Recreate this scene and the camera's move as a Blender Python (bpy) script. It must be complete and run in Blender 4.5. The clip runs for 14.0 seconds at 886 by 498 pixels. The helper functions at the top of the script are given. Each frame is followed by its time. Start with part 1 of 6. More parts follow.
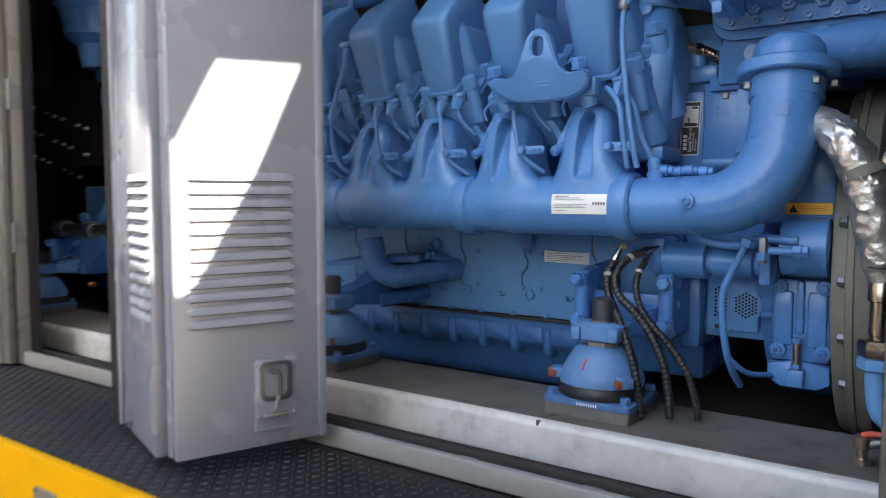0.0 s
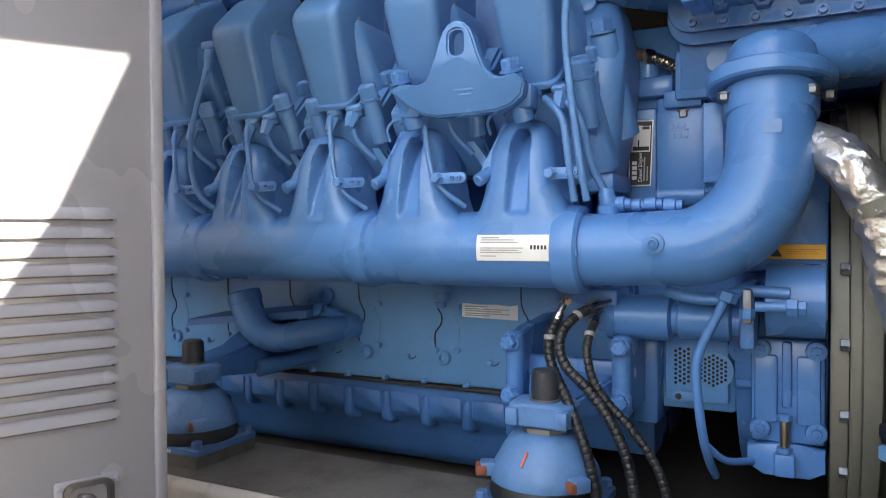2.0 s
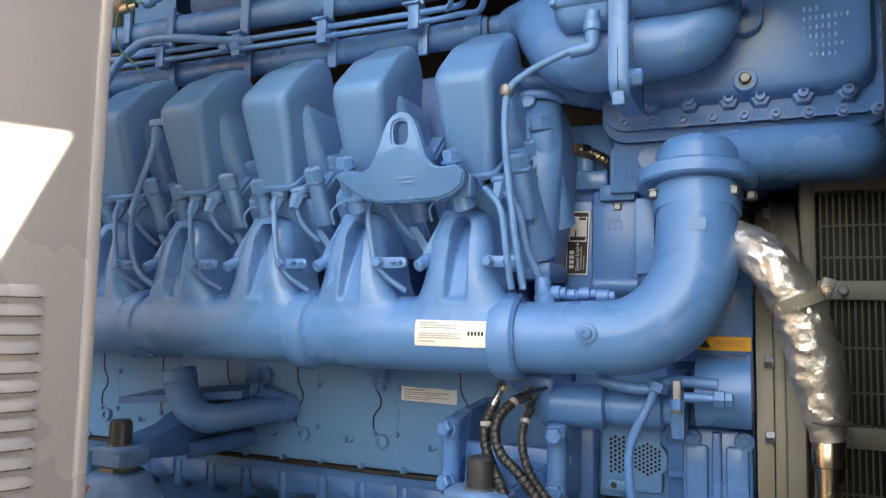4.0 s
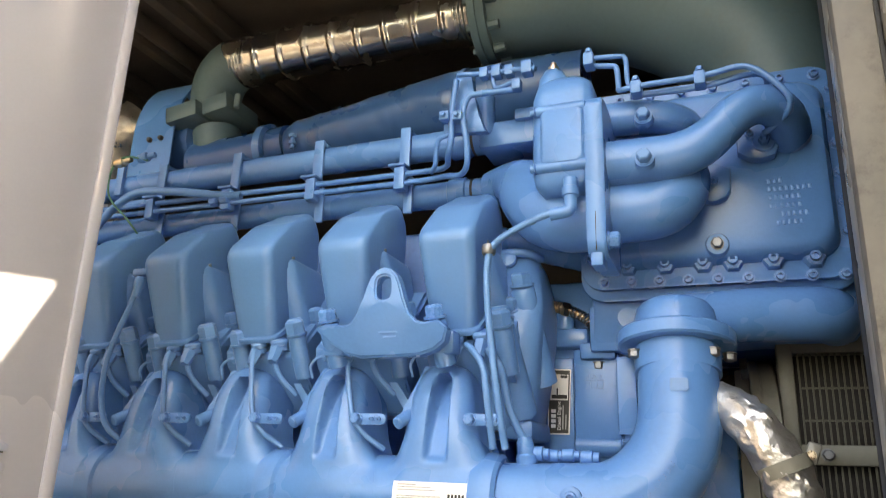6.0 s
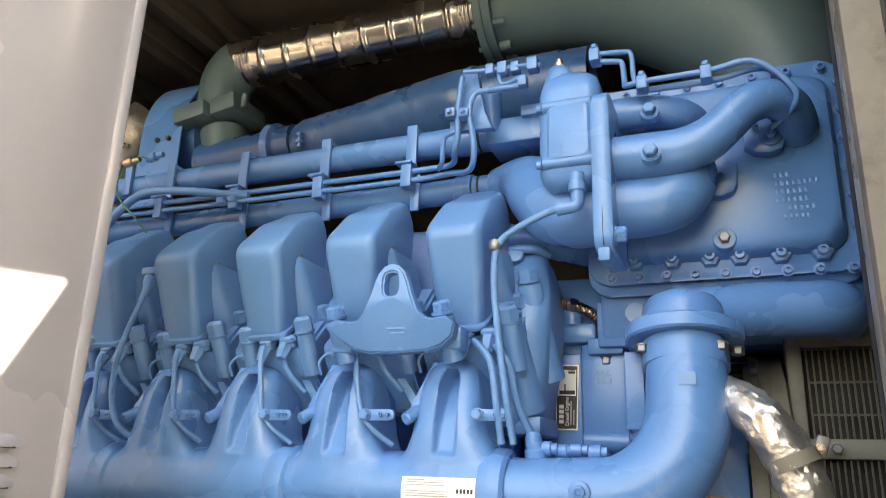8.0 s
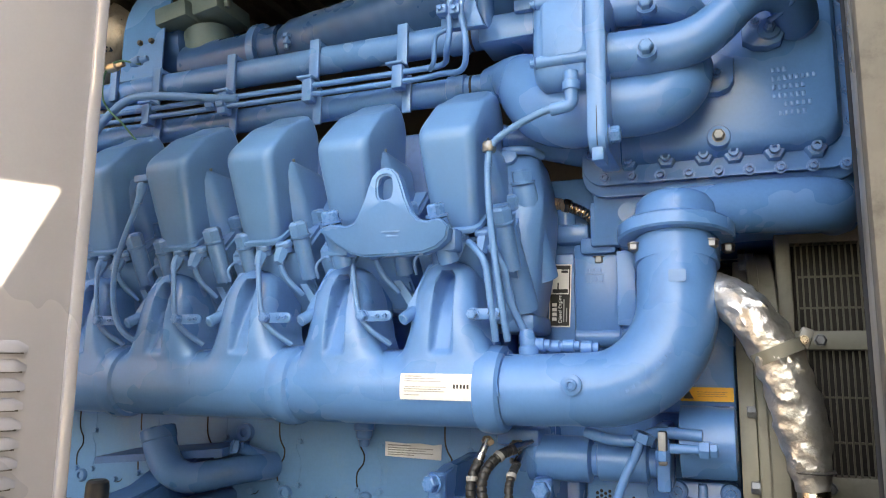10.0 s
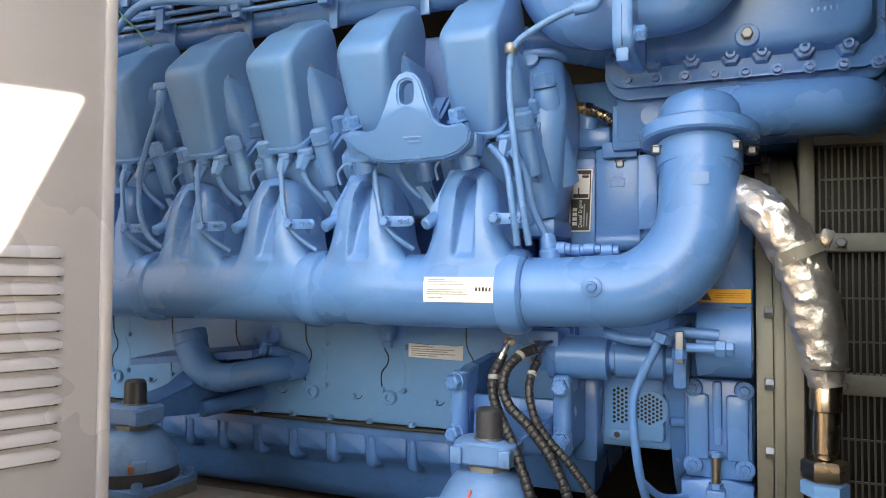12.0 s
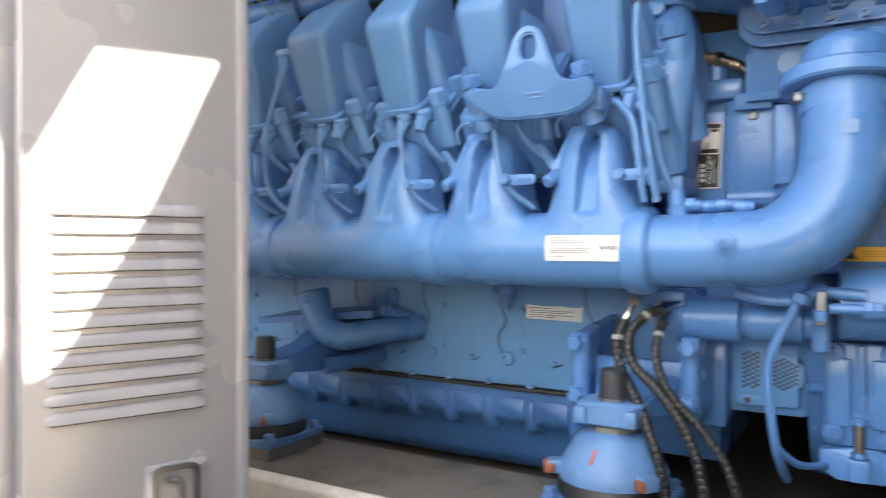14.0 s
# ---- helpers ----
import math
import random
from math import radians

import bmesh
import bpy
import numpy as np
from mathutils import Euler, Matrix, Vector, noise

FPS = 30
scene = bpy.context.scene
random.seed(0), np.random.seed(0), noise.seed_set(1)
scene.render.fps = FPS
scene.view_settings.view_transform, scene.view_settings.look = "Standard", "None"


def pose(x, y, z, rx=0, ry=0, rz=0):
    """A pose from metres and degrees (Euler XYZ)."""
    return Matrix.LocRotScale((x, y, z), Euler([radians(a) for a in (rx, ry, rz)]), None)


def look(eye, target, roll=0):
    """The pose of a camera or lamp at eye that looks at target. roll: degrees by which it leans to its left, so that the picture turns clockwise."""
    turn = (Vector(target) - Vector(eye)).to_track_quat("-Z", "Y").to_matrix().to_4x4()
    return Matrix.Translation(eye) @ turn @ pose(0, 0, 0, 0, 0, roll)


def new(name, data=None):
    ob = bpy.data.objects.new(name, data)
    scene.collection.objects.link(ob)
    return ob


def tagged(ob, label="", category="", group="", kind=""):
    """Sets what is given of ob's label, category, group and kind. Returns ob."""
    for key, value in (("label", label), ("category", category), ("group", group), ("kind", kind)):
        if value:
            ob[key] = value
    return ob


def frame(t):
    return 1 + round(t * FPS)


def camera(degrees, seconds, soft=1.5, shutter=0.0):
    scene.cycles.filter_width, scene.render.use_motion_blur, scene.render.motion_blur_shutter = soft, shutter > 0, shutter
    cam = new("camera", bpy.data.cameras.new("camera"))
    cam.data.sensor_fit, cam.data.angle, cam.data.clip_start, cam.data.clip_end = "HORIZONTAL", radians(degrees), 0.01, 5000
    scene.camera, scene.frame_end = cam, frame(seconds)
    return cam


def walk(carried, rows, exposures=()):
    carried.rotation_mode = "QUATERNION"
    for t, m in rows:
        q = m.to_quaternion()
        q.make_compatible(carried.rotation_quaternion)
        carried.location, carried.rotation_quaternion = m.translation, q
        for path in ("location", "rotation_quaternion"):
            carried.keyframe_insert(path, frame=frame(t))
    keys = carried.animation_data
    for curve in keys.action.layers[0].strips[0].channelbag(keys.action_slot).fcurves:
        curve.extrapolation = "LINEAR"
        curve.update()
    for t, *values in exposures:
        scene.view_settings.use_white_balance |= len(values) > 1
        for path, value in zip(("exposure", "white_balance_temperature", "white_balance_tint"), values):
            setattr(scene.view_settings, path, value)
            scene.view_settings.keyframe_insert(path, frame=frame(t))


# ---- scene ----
cam = camera(62.4, 14.0, soft=0.9, shutter=0.6)
PATH = [
    (0, (-0.197, 0.732, 1.557), (-1.347, 2.362, 1.42), -0.0),
    (0.5, (-0.347, 0.834, 1.562), (-1.355, 2.557, 1.44), -1.3),
    (1, (-0.43, 0.949, 1.562), (-1.349, 2.721, 1.45), 0.3),
    (1.5, (-0.439, 1.068, 1.565), (-1.358, 2.842, 1.476), 1.4),
    (2, (-0.445, 1.105, 1.57), (-1.36, 2.883, 1.53), -0.3),
    (2.2, (-0.452, 1.107, 1.568), (-1.358, 2.89, 1.555), -0.1),
    (4.3, (-0.415, 1.099, 1.589), (-1.191, 2.929, 1.806), 1.3),
    (4.5, (-0.415, 1.099, 1.589), (-1.179, 2.929, 1.847), 1.5),
    (5, (-0.418, 1.098, 1.592), (-1.144, 2.926, 1.956), 2.0),
    (5.5, (-0.421, 1.095, 1.594), (-1.137, 2.902, 2.062), 2.3),
    (6, (-0.424, 1.09, 1.593), (-1.141, 2.867, 2.168), 1.9),
    (6.5, (-0.424, 1.086, 1.594), (-1.145, 2.847, 2.211), 1.8),
    (7, (-0.423, 1.085, 1.594), (-1.154, 2.842, 2.213), 1.8),
    (7.2, (-0.425, 1.085, 1.592), (-1.156, 2.841, 2.213), 1.8),
    (9.3, (-0.421, 1.092, 1.582), (-1.161, 2.908, 1.976), 1.1),
    (9.5, (-0.424, 1.089, 1.586), (-1.159, 2.912, 1.954), 0.8),
    (10, (-0.421, 1.083, 1.583), (-1.158, 2.915, 1.899), 0.6),
    (10.5, (-0.419, 1.077, 1.582), (-1.161, 2.916, 1.836), 0.5),
    (11, (-0.423, 1.073, 1.575), (-1.174, 2.918, 1.747), 0.6),
    (11.5, (-0.427, 1.069, 1.574), (-1.192, 2.914, 1.681), 0.4),
    (12, (-0.428, 1.066, 1.573), (-1.211, 2.905, 1.643), 0.3),
    (12.5, (-0.429, 1.068, 1.571), (-1.232, 2.899, 1.614), 0.5),
    (13, (-0.432, 1.07, 1.569), (-1.256, 2.892, 1.583), 0.5),
    (13.5, (-0.439, 1.069, 1.567), (-1.298, 2.875, 1.56), 0.2),
    (14, (-0.465, 1.057, 1.553), (-1.497, 2.77, 1.537), 0.1),
]
walk(cam, [(t, look(eye, target, roll)) for t, eye, target, roll in PATH], exposures=[(0, 2.98, 7350, 10), (1.0, 3.07, 7750, 10), (2.2, 3.32, 8200, 10), (4.3, 3.62, 9900, 10), (7.2, 3.78, 10150, 10), (11.5, 3.87, 9850, 10), (12.5, 3.86, 9700, 10), (14, 3.86, 9000, 10)])

# ---- world, sun ----
SUN = Vector((0.742, -0.446, 0.500)).normalized()
world = bpy.data.worlds.new("sky")
scene.world = world
world.use_nodes = True
wn = world.node_tree.nodes
sky = wn.new("ShaderNodeTexSky")
sky.sky_type = "NISHITA"
sky.sun_disc = False
sky.sun_elevation = math.asin(SUN.z)
sky.sun_rotation = math.atan2(SUN.x, SUN.y)
sky.air_density, sky.dust_density = 1.0, 4.0
wn["Background"].inputs["Strength"].default_value = 0.15
world.node_tree.links.new(sky.outputs[0], wn["Background"].inputs["Color"])
sun_data = bpy.data.lights.new("sun", "SUN")
sun_data.energy, sun_data.angle, sun_data.color = 4.5, radians(0.25), (1.0, 0.95, 0.87)
sun = new("sun", sun_data)
sun.matrix_world = look(SUN * 20, (0, 0, 0))


# ---- materials ----
def mat(name, base, rough=0.5, metal=0.0, var=0.12, grain=60.0, patch=5.0, bump=0.15, depth=0.001, stain=None, stain_amount=0.35, coat=0.0, spec=0.5):
    """A surface with fine grain, larger patches, an optional stain colour and a fine relief."""
    m = bpy.data.materials.new(name)
    m.use_nodes = True
    nt = m.node_tree
    N, K = nt.nodes, nt.links.new
    b = N["Principled BSDF"]
    co = N.new("ShaderNodeTexCoord")
    fine, big = N.new("ShaderNodeTexNoise"), N.new("ShaderNodeTexNoise")
    fine.inputs["Scale"].default_value, fine.inputs["Detail"].default_value = grain, 4
    big.inputs["Scale"].default_value, big.inputs["Detail"].default_value = patch, 3
    big.inputs["Roughness"].default_value = 0.5
    K(co.outputs["Object"], fine.inputs["Vector"])
    K(co.outputs["Object"], big.inputs["Vector"])
    add = N.new("ShaderNodeMath")
    add.operation = "MULTIPLY_ADD"
    K(fine.outputs["Fac"], add.inputs[0])
    add.inputs[1].default_value = 0.4
    K(big.outputs["Fac"], add.inputs[2])
    rng = N.new("ShaderNodeMapRange")
    rng.inputs["From Min"].default_value, rng.inputs["From Max"].default_value = 0.35, 1.05
    rng.inputs["To Min"].default_value, rng.inputs["To Max"].default_value = 1 - var, 1 + var
    K(add.outputs[0], rng.inputs["Value"])
    mul = N.new("ShaderNodeVectorMath")
    mul.operation = "SCALE"
    mul.inputs[0].default_value = base
    K(rng.outputs[0], mul.inputs["Scale"])
    colour = mul.outputs[0]
    if stain:
        st = N.new("ShaderNodeTexNoise")
        st.inputs["Scale"].default_value, st.inputs["Detail"].default_value = patch * 2.3, 8
        st.inputs["Roughness"].default_value = 0.7
        K(co.outputs["Object"], st.inputs["Vector"])
        sr = N.new("ShaderNodeMapRange")
        sr.interpolation_type = "SMOOTHSTEP"
        sr.inputs["From Min"].default_value, sr.inputs["From Max"].default_value = 0.46, 0.78
        sr.inputs["To Max"].default_value = stain_amount
        K(st.outputs["Fac"], sr.inputs["Value"])
        mix = N.new("ShaderNodeMix")
        mix.data_type = "RGBA"
        K(sr.outputs[0], mix.inputs["Factor"])
        K(colour, mix.inputs[6])
        mix.inputs[7].default_value = (*stain, 1)
        colour = mix.outputs[2]
    K(colour, b.inputs["Base Color"])
    rr = N.new("ShaderNodeMapRange")
    rr.interpolation_type = "SMOOTHSTEP"
    rr.inputs["From Min"].default_value, rr.inputs["From Max"].default_value = 0.15, 0.85
    rr.inputs["To Min"].default_value, rr.inputs["To Max"].default_value = max(rough - 0.08, 0.02), min(rough + 0.1, 1)
    K(big.outputs["Fac"], rr.inputs["Value"])
    K(rr.outputs[0], b.inputs["Roughness"])
    b.inputs["Metallic"].default_value = metal
    b.inputs["Coat Weight"].default_value = coat
    b.inputs["Specular IOR Level"].default_value = spec
    b.inputs["Coat Roughness"].default_value = 0.08
    if bump:
        bp = N.new("ShaderNodeBump")
        bp.inputs["Strength"].default_value, bp.inputs["Distance"].default_value = bump, depth
        K(fine.outputs["Fac"], bp.inputs["Height"])
        K(bp.outputs[0], b.inputs["Normal"])
    return m


BLUE = mat("blue_enamel", (0.076, 0.228, 0.515), 0.27, var=0.12, grain=140, patch=5, bump=0.28, depth=0.0008, stain=(0.055, 0.15, 0.34), stain_amount=0.30)
BLUEP = mat("blue_block_paint", (0.118, 0.325, 0.62), 0.40, var=0.12, grain=120, patch=6, bump=0.2, stain=(0.24, 0.38, 0.50), stain_amount=0.30)
BLUEH = mat("blue_head_paint", (0.080, 0.228, 0.485), 0.34, var=0.10, grain=160, patch=8, bump=0.2, stain=(0.12, 0.23, 0.39), stain_amount=0.20)
SLEEVE = mat("blue_sleeve", (0.030, 0.105, 0.27), 0.30, var=0.14, grain=30, patch=9, bump=0.15, depth=0.002)
GREEN = mat("green_primer", (0.085, 0.148, 0.168), 0.5, var=0.15, grain=90, patch=4, stain=(0.17, 0.14, 0.09), stain_amount=0.25)
STEEL = mat("bright_steel", (0.62, 0.60, 0.57), 0.24, metal=1.0, var=0.08, grain=60, patch=8, bump=0.02)
ZINC = mat("zinc_bolt", (0.25, 0.26, 0.275), 0.5, metal=0.9, var=0.2, grain=200, stain=(0.16, 0.13, 0.10), stain_amount=0.4)
LATCH = mat("worn_latch_steel", (0.10, 0.10, 0.105), 0.38, metal=0.5, var=0.2, grain=140, stain=(0.05, 0.045, 0.04), stain_amount=0.4)
RISER = mat("grimy_dark_steel", (0.13, 0.122, 0.11), 0.65, var=0.25, grain=70, patch=10, stain=(0.04, 0.036, 0.032), stain_amount=0.7)
CAPM = mat("dull_black_cap", (0.034, 0.038, 0.047), 0.34, var=0.2, grain=160, stain=(0.09, 0.085, 0.08), stain_amount=0.3)
FILM = mat("reflective_label_film", (0.86, 0.87, 0.88), 0.30, metal=0.1, var=0.05, grain=60, bump=0.05)
BRASS = mat("yellow_passivated_steel", (0.56, 0.45, 0.34), 0.30, metal=1.0, var=0.2, grain=120, stain=(0.22, 0.15, 0.10), stain_amount=0.4)
DARK = mat("dark_cap", (0.045, 0.042, 0.04), 0.45, var=0.3, grain=120, stain=(0.14, 0.12, 0.10), stain_amount=0.5)
RUBBER = mat("black_rubber", (0.016, 0.017, 0.020), 0.42, var=0.3, grain=150, patch=20, stain=(0.06, 0.06, 0.062), stain_amount=0.25)
FOIL = mat("crumpled_foil", (0.62, 0.59, 0.56), 0.33, metal=0.85, var=0.15, grain=45, patch=18, bump=0.8, depth=0.006, stain=(0.26, 0.21, 0.16), stain_amount=0.45)
GREY = mat("grey_door_paint", (0.255, 0.265, 0.315), 0.24, var=0.05, grain=200, patch=3, bump=0.05, depth=0.0004, coat=0.25)
FRAME = mat("light_grey_frame_paint", (0.20, 0.192, 0.175), 0.30, var=0.10, grain=90, patch=6, stain=(0.22, 0.17, 0.12), stain_amount=0.3)
SILL = mat("pale_sill_paint", (0.27, 0.265, 0.25), 0.4, var=0.12, grain=80, patch=6, stain=(0.20, 0.15, 0.10), stain_amount=0.35)
MOUNTB = mat("grimy_blue_paint", (0.062, 0.165, 0.36), 0.5, var=0.25, grain=90, patch=9, bump=0.4, stain=(0.035, 0.055, 0.09), stain_amount=0.8)
PAN = mat("deep_blue_pan_and_shade", (0.045, 0.165, 0.42), 0.42, var=0.2, grain=80, patch=7, bump=0.3, stain=(0.03, 0.09, 0.20), stain_amount=0.5)
BELL = mat("dirty_blue_mount_paint", (0.085, 0.21, 0.42), 0.42, var=0.2, grain=110, patch=9, bump=0.35, stain=(0.055, 0.085, 0.13), stain_amount=0.55)
SEAL = mat("black_seal", (0.018, 0.017, 0.017), 0.6, var=0.2)
RAIL = mat("galvanised_rail", (0.58, 0.565, 0.54), 0.45, metal=0.1, var=0.16, grain=40, patch=5, bump=0.25, stain=(0.17, 0.15, 0.13), stain_amount=0.6)
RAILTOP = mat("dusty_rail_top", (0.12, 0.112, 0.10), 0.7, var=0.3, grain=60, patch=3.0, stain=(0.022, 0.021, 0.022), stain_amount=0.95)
DECK = mat("black_checker_plate", (0.020, 0.020, 0.023), 0.55, var=0.4, grain=50, patch=6, bump=0.3, stain=(0.055, 0.052, 0.05), stain_amount=0.4, spec=0.3)
YELLOW = mat("yellow_trailer_paint", (0.74, 0.36, 0.001), 0.5, var=0.06, grain=120, patch=4, stain=(0.5, 0.24, 0.01), stain_amount=0.25, spec=0.15)
BEIGE = mat("beige_generator_paint", (0.205, 0.192, 0.155), 0.5, var=0.13, grain=70, patch=6, stain=(0.11, 0.092, 0.07), stain_amount=0.5)
GRILLE = mat("dark_grille_paint", (0.115, 0.105, 0.082), 0.6, var=0.2, grain=90, patch=8, stain=(0.05, 0.042, 0.034), stain_amount=0.5)
COPPER = mat("dark_winding_varnish", (0.022, 0.014, 0.010), 0.6, var=0.4, grain=60)
LINING = mat("dark_lining", (0.05, 0.043, 0.039), 0.9, var=0.35, grain=50, patch=5, bump=0.4, depth=0.004)
CEIL = mat("brown_roof_lining", (0.10, 0.082, 0.07), 0.85, var=0.25, grain=70, patch=4, bump=0.5, depth=0.003, stain=(0.05, 0.042, 0.037), stain_amount=0.5)
BEAM = mat("brown_primer_beam", (0.13, 0.108, 0.092), 0.75, var=0.25, grain=60, patch=5)
WHITE = mat("white_label", (0.82, 0.81, 0.78), 0.22, var=0.04, grain=80, bump=0)
INK = mat("black_ink", (0.02, 0.02, 0.02), 0.5, var=0.1, bump=0)
GREYINK = mat("grey_ink", (0.30, 0.30, 0.30), 0.5, var=0.1, bump=0)
LABELY = mat("orange_label", (0.85, 0.42, 0.02), 0.4, var=0.05, bump=0)
REDINK = mat("red_marking", (0.62, 0.09, 0.05), 0.5, var=0.1, bump=0)
RUST = mat("red_primer_rust", (0.25, 0.075, 0.04), 0.7, var=0.3, grain=150, stain=(0.12, 0.05, 0.03), stain_amount=0.6)
ASPHALT = mat("concrete_yard", (0.13, 0.127, 0.12), 0.9, var=0.2, grain=25, patch=0.6, bump=0.5, depth=0.006)
WALLPAINT = mat("grey_container_paint", (0.20, 0.20, 0.20), 0.5, var=0.08, grain=20, patch=2)
CANVAS = mat("grey_screen_sheet", (0.30, 0.30, 0.29), 0.8, var=0.1, grain=30, patch=2)
GREENWIRE = mat("green_wire", (0.02, 0.12, 0.07), 0.5, var=0.1)


# ---- mesh helpers ----
def vec(p):
    return Vector(p)


def basis(axis):
    """Two unit vectors square to an axis."""
    a = Vector(axis).normalized()
    u = a.cross(Vector((0, 0, 1)) if abs(a.z) < 0.9 else Vector((0, 1, 0))).normalized()
    return u, a.cross(u).normalized()


def loft(bm, rings, close=True, caps=True):
    """Skin through rings of points, all of one count."""
    rows = [[bm.verts.new(p) for p in ring] for ring in rings]
    n = len(rows[0])
    for a, b in zip(rows, rows[1:]):
        for i in range(n if close else n - 1):
            j = (i + 1) % n
            bm.faces.new((a[i], a[j], b[j], b[i]))
    if caps and close:
        bm.faces.new(rows[0][::-1])
        bm.faces.new(rows[-1])
    return rows


def box(bm, c, s, turn=None, bevel=0.0, seg=2):
    """A box at c of size s, turned, with rounded edges."""
    m = Matrix.Translation(c) @ (turn.to_4x4() if turn else Matrix.Identity(4)) @ Matrix.Diagonal((*s, 1))
    r = bmesh.ops.create_cube(bm, size=1, matrix=m)
    if bevel:
        es = list({e for v in r["verts"] for e in v.link_edges})
        bmesh.ops.bevel(bm, geom=es, offset=bevel, segments=seg, affect="EDGES", profile=0.5)


def span(bm, lo, hi, bevel=0.0, seg=2):
    """A box between two corners."""
    box(bm, [(a + b) / 2 for a, b in zip(lo, hi)], [abs(b - a) for a, b in zip(lo, hi)], None, bevel, seg)


def lathe(bm, origin, axis, profile, seg=24, caps=True):
    """A body turned about an axis: profile of (way along, radius)."""
    o, a = Vector(origin), Vector(axis).normalized()
    u, v = basis(a)
    rings = []
    for d, r in profile:
        rings.append([o + a * d + (u * math.cos(t) + v * math.sin(t)) * max(r, 1e-4) for t in (2 * math.pi * i / seg for i in range(seg))])
    loft(bm, rings, True, caps)


def rod(bm, p, q, r, seg=16, edge=0.0):
    """A round bar from p to q, with a small chamfer."""
    d = (Vector(q) - Vector(p)).length
    e = min(edge, d / 3)
    prof = [(0, r - e), (e, r), (d - e, r), (d, r - e)] if e else [(0, r), (d, r)]
    lathe(bm, p, Vector(q) - Vector(p), prof, seg)


def smooth_path(pts, step=0.012):
    """Points along a soft curve through pts."""
    P = [Vector(p) for p in pts]
    P = [P[0] * 2 - P[1]] + P + [P[-1] * 2 - P[-2]]
    out = []
    for i in range(1, len(P) - 2):
        a, b, c, d = P[i - 1 : i + 3]
        n = max(2, int((c - b).length / step))
        for k in range(n):
            t = k / n
            out.append((b * 2 + (c - a) * t + (a * 2 - b * 5 + c * 4 - d) * t * t + (b * 3 - a - c * 3 + d) * t**3) / 2)
    return out + [P[-2]]


def tube(bm, pts, r, seg=14, step=0.012, soft=True, wave=None, caps=True):
    """A pipe along a path; r is one radius or one for each given point; wave(way, radius) may shape it."""
    path = smooth_path(pts, step) if soft else [Vector(p) for p in pts]
    total = [0.0]
    for a, b in zip(path, path[1:]):
        total.append(total[-1] + (b - a).length)
    if isinstance(r, (list, tuple)):
        marks = [0.0]
        for a, b in zip(pts, pts[1:]):
            marks.append(marks[-1] + (Vector(b) - Vector(a)).length)
        marks = [m * total[-1] / marks[-1] for m in marks]
        radii = [float(np.interp(d, marks, r)) for d in total]
    else:
        radii = [r] * len(path)
    u = basis(path[1] - path[0])[0]
    rings = []
    for i, p in enumerate(path):
        a = (path[min(i + 1, len(path) - 1)] - path[max(i - 1, 0)]).normalized()
        u = (u - a * u.dot(a)).normalized()
        v = a.cross(u)
        rad = wave(total[i], radii[i]) if wave else radii[i]
        rings.append([p + (u * math.cos(t) + v * math.sin(t)) * rad for t in (2 * math.pi * k / seg for k in range(seg))])
    loft(bm, rings, True, caps)


def prism(bm, outline, origin, right, up, depth, bevel=0.0):
    """A plate of a flat outline, its back towards right x up, of a given thickness."""
    o, x, y = Vector(origin), Vector(right).normalized(), Vector(up).normalized()
    n = x.cross(y)
    vs = [[bm.verts.new(o + x * a + y * b + n * k) for a, b in outline] for k in (0.0, depth)]
    fs = [bm.faces.new(vs[0][::-1]), bm.faces.new(vs[1])]
    c = len(outline)
    for i in range(c):
        bm.faces.new((vs[0][i], vs[0][(i + 1) % c], vs[1][(i + 1) % c], vs[1][i]))
    if bevel:
        es = [e for f in fs for e in f.edges]
        bmesh.ops.bevel(bm, geom=list(set(es)), offset=bevel, segments=2, affect="EDGES", profile=0.5)


def rounded(w, h, r, n=5, cx=0.0, cy=0.0):
    """A rectangle with round corners, as an outline."""
    out = []
    for sx, sy, a0 in ((1, 1, 0), (-1, 1, 90), (-1, -1, 180), (1, -1, 270)):
        for k in range(n + 1):
            a = radians(a0 + 90 * k / n)
            out.append((cx + sx * (w / 2 - r) + r * math.cos(a), cy + sy * (h / 2 - r) + r * math.sin(a)))
    return out


def disc(w, n=28):
    return [(w * math.cos(2 * math.pi * k / n), w * math.sin(2 * math.pi * k / n)) for k in range(n)]


def to_mesh(name, bm, material, sharp=38):
    bmesh.ops.recalc_face_normals(bm, faces=bm.faces)
    me = bpy.data.meshes.new(name)
    bm.to_mesh(me)
    bm.free()
    for p in me.polygons:
        p.use_smooth = True
    me.set_sharp_from_angle(angle=radians(sharp))
    me.materials.append(material)
    return me


def thing(name, label, category, base, group="", kind=""):
    """An empty at a thing's base that holds its parts."""
    e = new(name)
    e.location = base
    e.empty_display_size = 0.05
    return tagged(e, label, category, group, kind)


def under(ob, parent):
    ob.parent = parent
    at = parent.matrix_basis.copy()
    if parent.parent:
        at = parent.parent.matrix_basis @ parent.matrix_parent_inverse @ at
    ob.matrix_parent_inverse = at.inverted()
    return ob


def part(name, bm, material, parent, label="", sharp=38):
    ob = new(name, to_mesh(name, bm, material, sharp))
    if label:
        ob["label"] = label
    return under(ob, parent)


def solo(name, bm, material, label, category, group="", kind="", sharp=38):
    return tagged(new(name, to_mesh(name, bm, material, sharp)), label, category, group, kind)


def made(fn, *a, **k):
    bm = bmesh.new()
    fn(bm, *a, **k)
    return bm


# alike small pieces share one mesh
BOLTS = {}


